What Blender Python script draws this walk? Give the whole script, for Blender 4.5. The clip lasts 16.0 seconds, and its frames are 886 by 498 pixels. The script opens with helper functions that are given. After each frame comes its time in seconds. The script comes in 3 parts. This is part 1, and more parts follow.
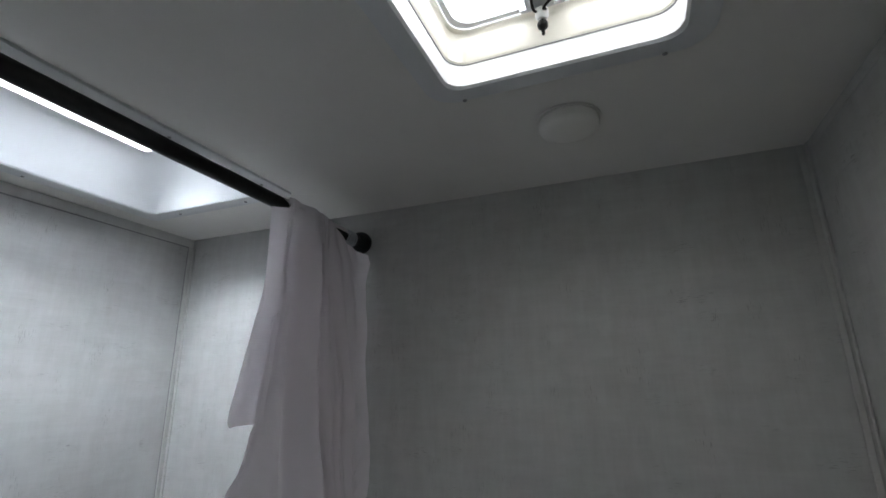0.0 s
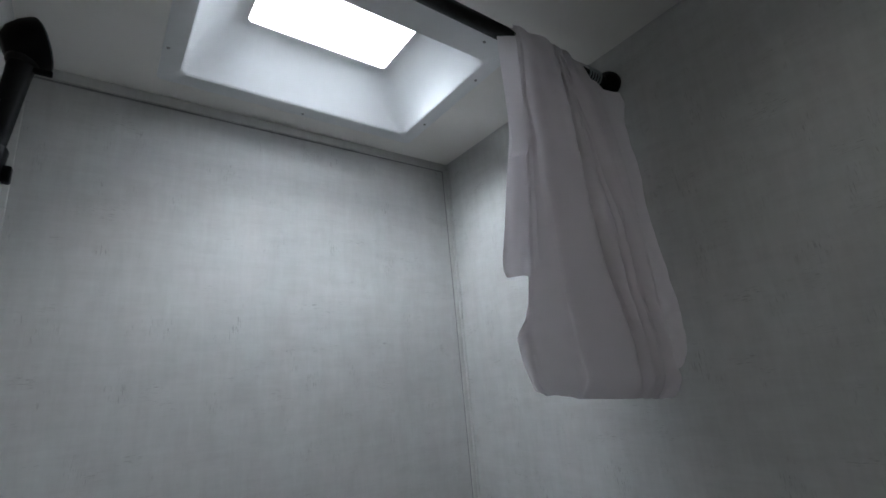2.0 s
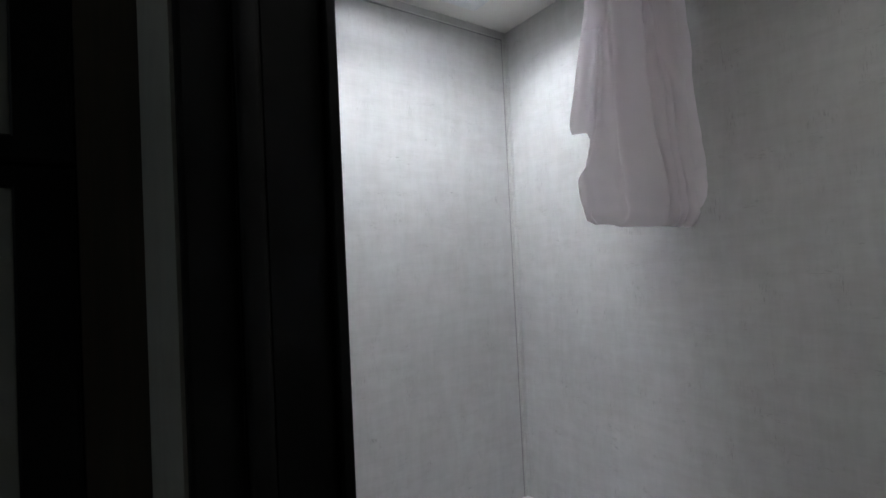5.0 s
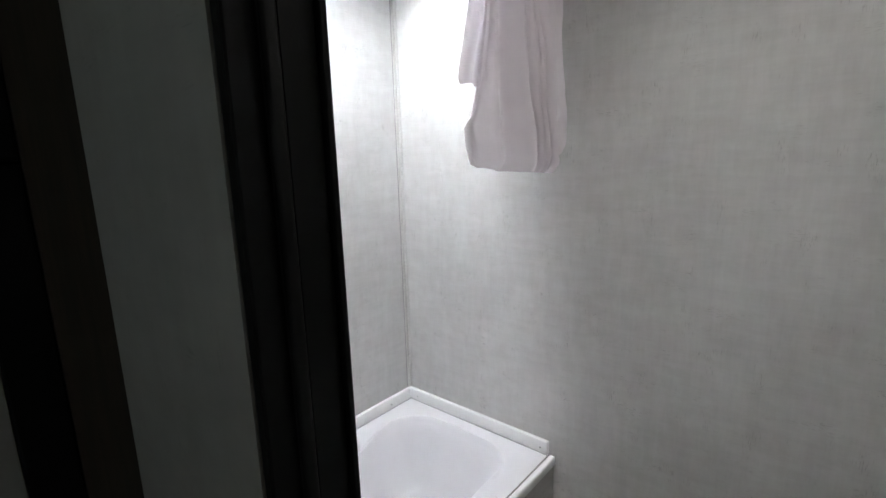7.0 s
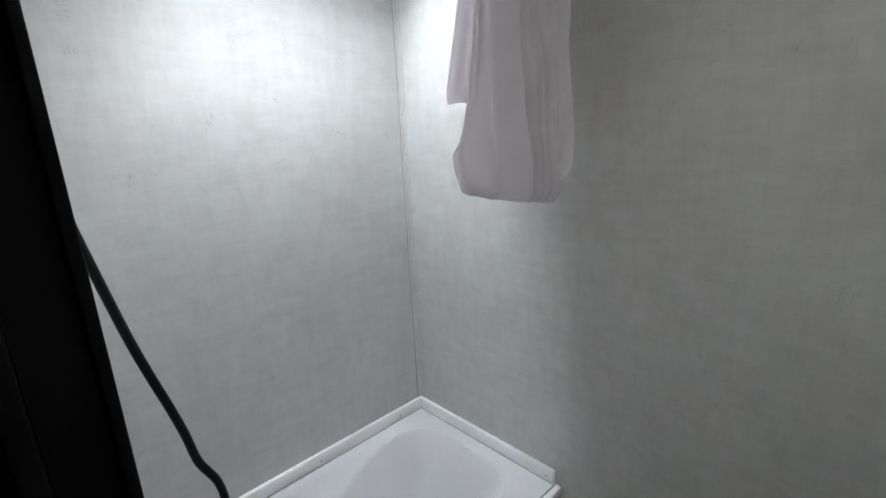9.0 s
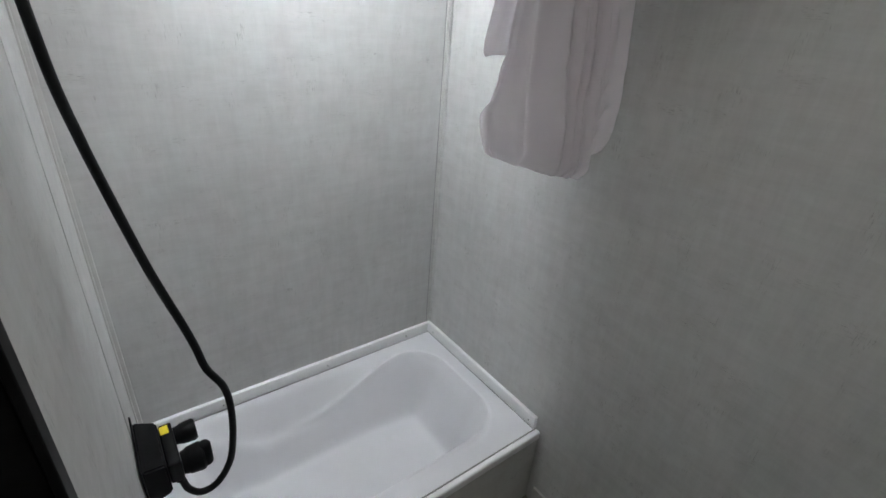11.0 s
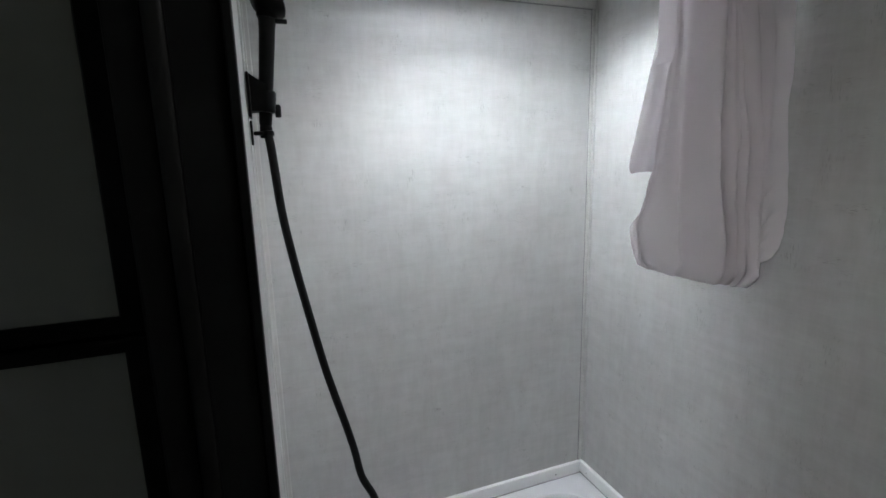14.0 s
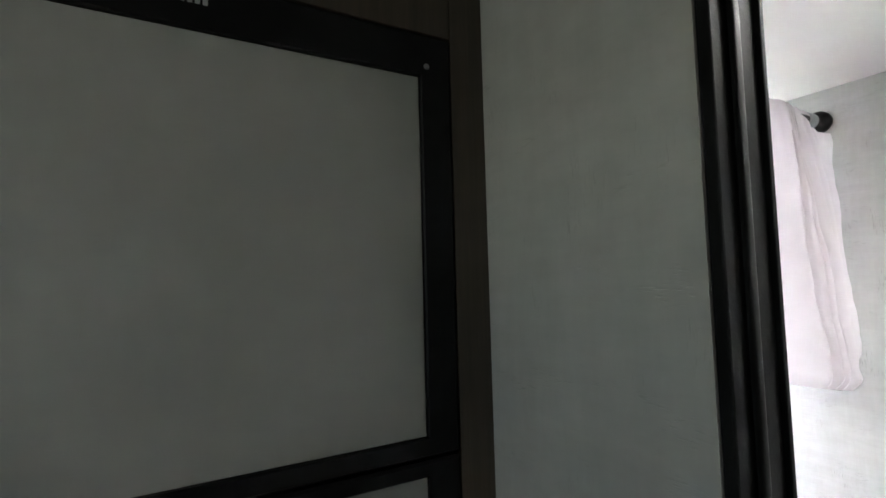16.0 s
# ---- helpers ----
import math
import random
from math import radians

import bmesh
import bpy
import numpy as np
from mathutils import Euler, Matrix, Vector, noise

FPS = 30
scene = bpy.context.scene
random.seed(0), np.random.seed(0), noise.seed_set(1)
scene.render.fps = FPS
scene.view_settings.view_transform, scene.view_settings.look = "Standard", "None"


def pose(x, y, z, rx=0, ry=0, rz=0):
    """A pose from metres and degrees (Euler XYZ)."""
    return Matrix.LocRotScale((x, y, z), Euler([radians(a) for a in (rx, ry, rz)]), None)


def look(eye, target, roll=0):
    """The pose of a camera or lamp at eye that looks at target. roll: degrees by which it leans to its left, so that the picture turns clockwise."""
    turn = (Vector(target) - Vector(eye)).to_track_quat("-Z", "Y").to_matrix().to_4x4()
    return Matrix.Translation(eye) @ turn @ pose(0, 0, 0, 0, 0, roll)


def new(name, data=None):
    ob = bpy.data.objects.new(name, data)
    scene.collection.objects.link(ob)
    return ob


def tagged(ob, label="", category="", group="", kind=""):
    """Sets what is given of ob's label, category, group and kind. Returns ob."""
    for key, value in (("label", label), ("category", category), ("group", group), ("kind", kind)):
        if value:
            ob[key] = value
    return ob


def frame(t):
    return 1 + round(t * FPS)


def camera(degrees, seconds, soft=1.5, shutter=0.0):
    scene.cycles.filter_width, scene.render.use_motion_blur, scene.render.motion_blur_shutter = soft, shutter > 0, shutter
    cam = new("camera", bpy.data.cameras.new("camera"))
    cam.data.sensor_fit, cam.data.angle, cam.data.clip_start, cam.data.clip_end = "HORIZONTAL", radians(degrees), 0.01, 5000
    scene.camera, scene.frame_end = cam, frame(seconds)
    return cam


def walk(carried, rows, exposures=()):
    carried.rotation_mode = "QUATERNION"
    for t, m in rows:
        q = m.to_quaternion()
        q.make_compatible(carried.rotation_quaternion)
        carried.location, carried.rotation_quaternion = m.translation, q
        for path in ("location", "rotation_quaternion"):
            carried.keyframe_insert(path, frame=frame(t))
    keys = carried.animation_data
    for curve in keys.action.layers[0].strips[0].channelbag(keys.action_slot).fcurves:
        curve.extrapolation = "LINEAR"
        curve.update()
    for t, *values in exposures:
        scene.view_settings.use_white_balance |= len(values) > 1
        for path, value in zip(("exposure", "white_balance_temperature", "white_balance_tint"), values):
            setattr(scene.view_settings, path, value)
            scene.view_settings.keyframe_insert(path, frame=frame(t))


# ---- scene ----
CAM = camera(86.1, 16.0, soft=1.6)
PATH = [
    (0, (-1.02, -1.232, 1.501), (0.77, -0.522, 2.04), -0.7),
    (0.5, (-0.954, -1.232, 1.474), (0.703, -0.233, 1.986), -0.7),
    (1, (-0.871, -1.16, 1.406), (0.61, 0.091, 1.898), -1.8),
    (1.5, (-0.855, -1.109, 1.31), (0.474, 0.293, 1.824), -4.1),
    (2, (-0.865, -1.088, 1.25), (0.295, 0.443, 1.807), -5.2),
    (2.5, (-0.896, -1.059, 1.171), (0.164, 0.534, 1.752), -6.7),
    (3, (-0.903, -1.082, 1.129), (0.093, 0.572, 1.649), -5.0),
    (3.5, (-0.914, -1.099, 1.076), (-0.047, 0.662, 1.46), -4.1),
    (4, (-0.942, -1.113, 1.078), (-0.092, 0.686, 1.275), -3.1),
    (4.2, (-0.969, -1.129, 1.094), (-0.067, 0.65, 1.248), -3.2),
    (6.3, (-1.274, -1.24, 1.23), (0.098, 0.2, 1.018), -1.4),
    (6.5, (-1.259, -1.222, 1.24), (0.146, 0.172, 0.955), -1.5),
    (7, (-1.231, -1.245, 1.257), (0.258, 0.03, 0.867), -1.7),
    (7.5, (-1.189, -1.27, 1.28), (0.324, -0.046, 0.823), -3.3),
    (8, (-1.162, -1.285, 1.3), (0.292, -0.001, 0.81), -4.4),
    (8.5, (-1.111, -1.257, 1.347), (0.281, 0.084, 0.831), -4.3),
    (8.7, (-1.084, -1.262, 1.363), (0.282, 0.108, 0.853), -3.6),
    (10.8, (-0.974, -1.276, 1.503), (0.165, 0.126, 0.649), 2.9),
    (11, (-0.961, -1.268, 1.506), (0.143, 0.128, 0.593), 4.5),
    (11.5, (-0.935, -1.265, 1.514), (0.118, 0.129, 0.541), 7.7),
    (12, (-0.941, -1.266, 1.514), (0.063, 0.152, 0.524), 8.7),
    (12.5, (-0.9, -1.264, 1.465), (0.03, 0.216, 0.494), 7.6),
    (13, (-0.893, -1.297, 1.44), (-0.019, 0.313, 0.637), 4.8),
    (13.5, (-0.936, -1.313, 1.443), (-0.17, 0.441, 0.865), 2.1),
    (14, (-1.014, -1.307, 1.461), (-0.327, 0.534, 1.089), -1.4),
    (14.5, (-1.107, -1.314, 1.496), (-0.532, 0.596, 1.344), -3.1),
    (15, (-1.2, -1.294, 1.497), (-0.73, 0.649, 1.476), -2.7),
    (15.4, (-1.285, -1.262, 1.479), (-0.746, 0.663, 1.552), -2.2),
    (15.7, (-1.358, -1.221, 1.477), (-0.637, 0.642, 1.592), -1.8),
    (16, (-1.446, -1.172, 1.47), (-0.468, 0.568, 1.598), -1.5),
]
EXPOSURES = [(0, -0.3, 6300, 10), (0.5, -0.12, 6280, 10), (1, -0.14, 6250, 9), (1.5, -0.38, 6250, 9), (2.5, -0.5, 6250, 9), (3.5, -0.32, 6330, 9), (4, -0.27, 6350, 10), (6.5, 1.05, 6750, 12), (7, 1.1, 6700, 12), (8, 0.73, 6600, 10), (8.5, 0.64, 6550, 9), (11, 0.35, 6650, 10), (13.5, 0.35, 6600, 10), (14.5, 0.5, 6450, 9), (15, 0.75, 6450, 9), (15.4, 1.02, 6450, 10), (16, 2.6, 6600, 11)]
walk(CAM, [(t, look(eye, target, roll)) for t, eye, target, roll in PATH], EXPOSURES)

# ---------------------------------------------------------------- light
SKYLIGHT_WATTS = 2650.0
VENT_WATTS = 1.22
HALL_WATTS = 0.3

world = bpy.data.worlds.new("overcast_sky")
scene.world = world
world.use_nodes = True
wn = world.node_tree.nodes
sky_node = wn.new("ShaderNodeTexSky")
sky_node.sky_type = "NISHITA"
sky_node.sun_disc = False
sky_node.sun_elevation = radians(50)
sky_node.sun_rotation = radians(140)
wn["Background"].inputs["Strength"].default_value = 0.08
world.node_tree.links.new(sky_node.outputs[0], wn["Background"].inputs["Color"])

sun = new("sun", bpy.data.lights.new("sun", "SUN"))
sun.data.energy, sun.data.angle, sun.data.color = 1.0, radians(15), (1.0, 0.97, 0.93)
sun.matrix_world = look((2, -3, 6), (-0.5, -0.6, 1.9))


def area_lamp(name, at, target, sx, sy, watts, colour):
    lamp = new(name, bpy.data.lights.new(name, "AREA"))
    lamp.data.shape, lamp.data.size, lamp.data.size_y = "RECTANGLE", sx, sy
    lamp.data.energy, lamp.data.color = watts, colour
    lamp.matrix_world = look(at, target)
    lamp.visible_camera = True
    return lamp


# ---------------------------------------------------------------- materials
def shader(name):
    m = bpy.data.materials.new(name)
    m.use_nodes = True
    return m, m.node_tree.nodes, m.node_tree.links, m.node_tree.nodes["Principled BSDF"]


def coords(n, l, scale):
    tc = n.new("ShaderNodeTexCoord")
    mp = n.new("ShaderNodeMapping")
    mp.inputs["Scale"].default_value = scale
    l.new(tc.outputs["Object"], mp.inputs["Vector"])
    return mp.outputs["Vector"]


def noise_at(n, l, scale, size=1.0, detail=4.0, rough=0.55):
    t = n.new("ShaderNodeTexNoise")
    t.inputs["Scale"].default_value = size
    t.inputs["Detail"].default_value = detail
    t.inputs["Roughness"].default_value = rough
    l.new(coords(n, l, scale), t.inputs["Vector"])
    return t.outputs["Fac"]


def ramp(n, l, fac, stops):
    r = n.new("ShaderNodeValToRGB")
    e = r.color_ramp.elements
    for i, (p, c) in enumerate(stops):
        el = e[i] if i < 2 else e.new(p)
        el.position, el.color = p, (*c, 1)
    l.new(fac, r.inputs["Fac"])
    return r.outputs["Color"]


def arith(n, l, op, a, b):
    m = n.new("ShaderNodeMath")
    m.operation = op
    for i, v in enumerate((a, b)):
        if isinstance(v, (int, float)):
            m.inputs[i].default_value = v
        else:
            l.new(v, m.inputs[i])
    return m.outputs[0]


def mix_colour(n, l, fac, a, b, mode="MIX"):
    m = n.new("ShaderNodeMix")
    m.data_type, m.blend_type = "RGBA", mode
    for s, v in (("Factor", fac), (6, a), (7, b)):
        i = m.inputs[s] if not isinstance(s, int) else m.inputs[s]
        if isinstance(v, tuple):
            i.default_value = (*v, 1)
        elif isinstance(v, (int, float)):
            i.default_value = v
        else:
            l.new(v, i)
    return m.outputs[2]


def bump(n, l, bsdf, height, strength, dist=0.002):
    b = n.new("ShaderNodeBump")
    b.inputs["Strength"].default_value = strength
    b.inputs["Distance"].default_value = dist
    l.new(height, b.inputs["Height"])
    l.new(b.outputs["Normal"], bsdf.inputs["Normal"])


def plain(name, colour, rough=0.5, metal=0.0, vary=0.12, size=14.0, relief=0.15, spec=0.5):
    """A surface of one colour with faint blotches, fine grain and uneven gloss."""
    m, n, l, b = shader(name)
    f = noise_at(n, l, (1, 1, 1), size)
    lo = tuple(c * (1 - vary) for c in colour)
    hi = tuple(min(1, c * (1 + vary)) for c in colour)
    l.new(ramp(n, l, f, [(0.3, lo), (0.7, hi)]), b.inputs["Base Color"])
    g = noise_at(n, l, (1, 1, 1), size * 25, 2)
    b.inputs["Specular IOR Level"].default_value = spec
    l.new(arith(n, l, "ADD", arith(n, l, "MULTIPLY", f, 0.2), rough - 0.1), b.inputs["Roughness"])
    b.inputs["Metallic"].default_value = metal
    bump(n, l, b, g, relief, 0.0008)
    return m


def linen(name, base, dark, light):
    """Vinyl wall covering printed as worn linen: soft blocks of tone, a faint weave, and sparse short embossed marks."""
    m, n, l, b = shader(name)
    black, white = (0, 0, 0), (1, 1, 1)

    def mask(fac, lo, hi):
        return ramp(n, l, fac, [(lo, black), (hi, white)])

    blotch = noise_at(n, l, (1, 1, 1), 3.2, 5)
    tall = noise_at(n, l, (34, 34, 9), 1.0, 3, 0.6)
    wide = noise_at(n, l, (9, 9, 34), 1.0, 3, 0.6)
    vert = noise_at(n, l, (150, 150, 12), 1.0, 3, 0.6)
    hori = noise_at(n, l, (12, 12, 170), 1.0, 3, 0.6)
    dash_v = noise_at(n, l, (420, 420, 55), 1.0, 2)
    dash_h = noise_at(n, l, (60, 60, 460), 1.0, 2)
    where_v = noise_at(n, l, (19, 19, 11), 1.0, 3)
    where_h = noise_at(n, l, (10, 10, 21), 1.0, 3)
    pv, ph = mask(where_v, 0.575, 0.7), mask(where_h, 0.58, 0.7)
    marks = arith(n, l, "ADD", arith(n, l, "MULTIPLY", mask(dash_v, 0.55, 0.66), pv), arith(n, l, "MULTIPLY", mask(dash_h, 0.56, 0.67), ph))
    worn = arith(n, l, "ADD", arith(n, l, "MULTIPLY", mask(vert, 0.52, 0.7), pv), arith(n, l, "MULTIPLY", mask(hori, 0.52, 0.7), ph))
    c = ramp(n, l, blotch, [(0.28, tuple(0.9 * v for v in base)), (0.5, base), (0.74, light)])
    block = arith(n, l, "MULTIPLY", arith(n, l, "ADD", tall, wide), 0.5)
    c = mix_colour(n, l, 0.34, c, ramp(n, l, block, [(0.38, tuple(0.78 * v for v in base)), (0.62, light)]))
    # print inks drift a little between warm and green grey
    hue = noise_at(n, l, (13, 13, 9), 1.0, 3)
    c = mix_colour(n, l, 0.5, c, ramp(n, l, hue, [(0.36, (1.0, 0.968, 0.96)), (0.64, (0.972, 1.0, 0.985))]), "MULTIPLY")
    weave = arith(n, l, "MULTIPLY", arith(n, l, "ADD", vert, hori), 0.5)
    c = mix_colour(n, l, 0.055, c, ramp(n, l, weave, [(0.4, dark), (0.6, light)]))
    c = mix_colour(n, l, arith(n, l, "MINIMUM", arith(n, l, "MULTIPLY", worn, 0.16), 0.3), c, dark)
    c = mix_colour(n, l, arith(n, l, "MINIMUM", arith(n, l, "MULTIPLY", marks, 0.55), 0.6), c, tuple(0.8 * v for v in dark))
    l.new(c, b.inputs["Base Color"])
    b.inputs["Roughness"].default_value = 0.5
    b.inputs["Specular IOR Level"].default_value = 0.35
    relief = arith(n, l, "SUBTRACT", arith(n, l, "MULTIPLY", weave, 0.4), arith(n, l, "ADD", marks, arith(n, l, "MULTIPLY", worn, 0.4)))
    bump(n, l, b, relief, 0.3, 0.001)
    return m


M_WALL = linen("linen_wall_vinyl", (0.56, 0.557, 0.547), (0.26, 0.257, 0.243), (0.635, 0.633, 0.625))
M_TRIM_WALL = linen("linen_trim", (0.6, 0.595, 0.575), (0.42, 0.415, 0.395), (0.66, 0.655, 0.64))
M_CEIL = plain("white_ceiling_panel", (0.83, 0.81, 0.775), 0.55, 0, 0.03, 5, 0.25)
M_PLASTIC = plain("white_moulded_plastic", (0.8, 0.81, 0.82), 0.4, 0, 0.03, 9, 0.05)
M_WHITE = plain("bright_white_trim", (0.88, 0.88, 0.88), 0.35, 0, 0.02, 9, 0.03)
M_CREAM = plain("cream_plastic", (0.82, 0.79, 0.7), 0.4, 0, 0.04, 9, 0.05)
M_TUB = plain("glossy_tub_acrylic", (0.7, 0.7, 0.72), 0.36, 0, 0.025, 6, 0.03, 0.4)
M_BLACK = plain("black_plastic", (0.006, 0.006, 0.0065), 0.42, 0, 0.3, 40, 0.1, 0.14)
M_RUBBER = plain("black_hose_rubber", (0.006, 0.006, 0.0065), 0.45, 0, 0.3, 40, 0.1, 0.22)
M_ROD = plain("black_painted_steel", (0.014, 0.014, 0.015), 0.45, 0.2, 0.3, 40, 0.1)
M_JAMB = plain("dark_bronze_frame", (0.008, 0.0085, 0.0085), 0.55, 0.0, 0.3, 18, 0.15, 0.12)
M_CHROME = plain("chrome", (0.75, 0.76, 0.78), 0.18, 1.0, 0.05, 30, 0.03)
M_YELLOW = plain("yellow_label", (0.75, 0.6, 0.03), 0.5, 0, 0.05, 30, 0.02)
M_PRINT = plain("grey_print", (0.55, 0.55, 0.56), 0.5, 0, 0.05, 30, 0.02)
M_FRIDGE = plain("grey_fridge_panel", (0.32, 0.33, 0.31), 0.4, 0, 0.05, 3, 0.1)
M_HALL = linen("hall_wall_vinyl", (0.5, 0.51, 0.48), (0.4, 0.41, 0.38), (0.55, 0.56, 0.53))
M_SCREW = plain("painted_screw", (0.35, 0.35, 0.35), 0.4, 0.4, 0.2, 60, 0.1)
M_GREYTRIM = plain("grey_joint", (0.28, 0.28, 0.28), 0.6, 0, 0.1, 30, 0.1)
M_STEEL = plain("zinc_steel", (0.45, 0.47, 0.5), 0.35, 0.9, 0.1, 30, 0.1)


def wood(name, a, c):
    m, n, l, b = shader(name)
    g = noise_at(n, l, (60, 60, 4), 1.0, 6, 0.65)
    f = noise_at(n, l, (240, 240, 6), 1.0, 3)
    col = ramp(n, l, g, [(0.3, a), (0.7, c)])
    l.new(mix_colour(n, l, 0.3, col, ramp(n, l, f, [(0.4, a), (0.7, c)])), b.inputs["Base Color"])
    b.inputs["Roughness"].default_value = 0.45
    bump(n, l, b, f, 0.2, 0.0008)
    return m


M_WOOD = wood("dark_stained_wood", (0.035, 0.027, 0.018), (0.075, 0.056, 0.038))
# floor colour is made up: pale, so it bounces light onto the lower walls
M_FLOOR = wood("pale_bounce_plank", (0.27, 0.25, 0.225), (0.4, 0.37, 0.34))


def cloth(name):
    m, n, l, b = shader(name)
    weave = noise_at(n, l, (700, 700, 700), 1.0, 2)
    blot = noise_at(n, l, (1, 1, 1), 9, 3)
    l.new(ramp(n, l, blot, [(0.3, (0.85, 0.81, 0.835)), (0.7, (0.89, 0.85, 0.875))]), b.inputs["Base Color"])
    b.inputs["Roughness"].default_value = 0.6
    b.inputs["Sheen Weight"].default_value = 0.15
    bump(n, l, b, weave, 0.1, 0.0004)
    t = n.new("ShaderNodeBsdfTranslucent")
    t.inputs["Color"].default_value = (0.86, 0.81, 0.845, 1)
    x = n.new("ShaderNodeMixShader")
    x.inputs["Fac"].default_value = 0.37
    l.new(b.outputs[0], x.inputs[1])
    l.new(t.outputs[0], x.inputs[2])
    l.new(x.outputs[0], n["Material Output"].inputs["Surface"])
    return m


M_CLOTH = cloth("lilac_curtain_cloth")


def diffuser(name):
    m, n, l, b = shader(name)
    b.inputs["Base Color"].default_value = (0.85, 0.87, 0.88, 1)
    b.inputs["Roughness"].default_value = 0.35
    t = n.new("ShaderNodeBsdfTranslucent")
    t.inputs["Color"].default_value = (0.9, 0.92, 0.93, 1)
    x = n.new("ShaderNodeMixShader")
    x.inputs["Fac"].default_value = 0.09
    l.new(b.outputs[0], x.inputs[1])
    l.new(t.outputs[0], x.inputs[2])
    l.new(x.outputs[0], n["Material Output"].inputs["Surface"])
    return m


M_DOME = diffuser("translucent_white_dome")


def clear_lens(name):
    """Clear acrylic with a milky haze: most daylight goes straight through, some is scattered."""
    m, n, l, b = shader(name)
    clear = n.new("ShaderNodeBsdfTransparent")
    clear.inputs["Color"].default_value = (0.93, 0.95, 0.96, 1)
    haze = n.new("ShaderNodeBsdfTranslucent")
    haze.inputs["Color"].default_value = (0.92, 0.94, 0.95, 1)
    x = n.new("ShaderNodeMixShader")
    x.inputs["Fac"].default_value = 0.24
    l.new(clear.outputs[0], x.inputs[1])
    l.new(haze.outputs[0], x.inputs[2])
    l.new(x.outputs[0], n["Material Output"].inputs["Surface"])
    return m


M_LENS = clear_lens("hazy_clear_acrylic")


# ---------------------------------------------------------------- mesh tools
def finish(bm, name, material, smooth=False):
    bmesh.ops.recalc_face_normals(bm, faces=bm.faces)
    me = bpy.data.meshes.new(name)
    bm.to_mesh(me)
    bm.free()
    me.materials.append(material)
    if smooth:
        for p in me.polygons:
            p.use_smooth = True
        me.set_sharp_from_angle(angle=radians(42))
    return me


def thing(name, label, category, group="", at=(0, 0, 0)):
    ob = new(name)
    ob.location = at
    return tagged(ob, label, category, group)


def part(name, bm, material, parent, label="", smooth=False):
    ob = new(name, finish(bm, name, material, smooth))
    ob.parent = parent
    if parent is not None:
        p = parent
        off = Vector((0, 0, 0))
        while p is not None:
            off += p.location
            p = p.parent
        ob.location = -off
    if label:
        ob["label"] = label
    return ob


def solid(name, bm, material, label, category, kind="", smooth=False):
    ob = new(name, finish(bm, name, material, smooth))
    return tagged(ob, label, category, "", kind)


def box(x0, x1, y0, y1, z0, z1, bevel=0.0, seg=2, bm=None):
    b = bmesh.new()
    bmesh.ops.create_cube(b, size=1)
    for v in b.verts:
        v.co = Vector(((x0 + x1) / 2 + v.co.x * (x1 - x0), (y0 + y1) / 2 + v.co.y * (y1 - y0), (z0 + z1) / 2 + v.co.z * (z1 - z0)))
    if bevel:
        bmesh.ops.bevel(b, geom=b.edges[:], offset=bevel, segments=seg, affect="EDGES", profile=0.5)
    return merge(bm, b)


def merge(bm, b):
    if bm is None:
        return b
    me = bpy.data.meshes.new("tmp")
    b.to_mesh(me)
    b.free()
    bm.from_mesh(me)
    bpy.data.meshes.remove(me)
    return bm


def lathe(profile, m, seg=28, bm=None):
    """A body of revolution about the local z of m; profile: radius and height, both ends closed."""
    b = bmesh.new()
    rings = []
    for r, h in profile:
        rings.append([b.verts.new(m @ Vector((r * math.cos(2 * math.pi * k / seg), r * math.sin(2 * math.pi * k / seg), h))) for k in range(seg)])
    for p, q in zip(rings, rings[1:]):
        for k in range(seg):
            b.faces.new((p[k], p[(k + 1) % seg], q[(k + 1) % seg], q[k]))
    b.faces.new(rings[0])
    b.faces.new(rings[-1])
    return merge(bm, b)


def axis(at, way):
    return Matrix.Translation(at) @ Vector(way).to_track_quat("Z", "Y").to_matrix().to_4x4()


def smooth_line(points, steps=10):
    """Catmull-Rom through the points."""
    p = [Vector(q) for q in points]
    p = [p[0] * 2 - p[1]] + p + [p[-1] * 2 - p[-2]]
    out = []
    for i in range(1, len(p) - 2):
        for k in range(steps):
            t = k / steps
            a, b, c, d = p[i - 1 : i + 3]
            out.append(0.5 * ((2 * b) + (c - a) * t + (2 * a - 5 * b + 4 * c - d) * t * t + (3 * b - a - 3 * c + d) * t ** 3))
    out.append(p[-2])
    return out


def tube(points, radius, seg=14, bm=None, ribs=0.0):
    b = bmesh.new()
    rings = []
    up = Vector((0.3, 0.9, 0.1))
    for i, p in enumerate(points):
        d = (points[min(i + 1, len(points) - 1)] - points[max(i - 1, 0)]).normalized()
        s = d.cross(up).normalized()
        u = s.cross(d).normalized()
        up = u
        r = radius + (ribs if i % 2 else 0.0)
        rings.append([b.verts.new(p + r * (math.cos(2 * math.pi * k / seg) * s + math.sin(2 * math.pi * k / seg) * u)) for k in range(seg)])
    for p, q in zip(rings, rings[1:]):
        for k in range(seg):
            b.faces.new((p[k], p[(k + 1) % seg], q[(k + 1) % seg], q[k]))
    b.faces.new(rings[0])
    b.faces.new(rings[-1])
    return merge(bm, b)


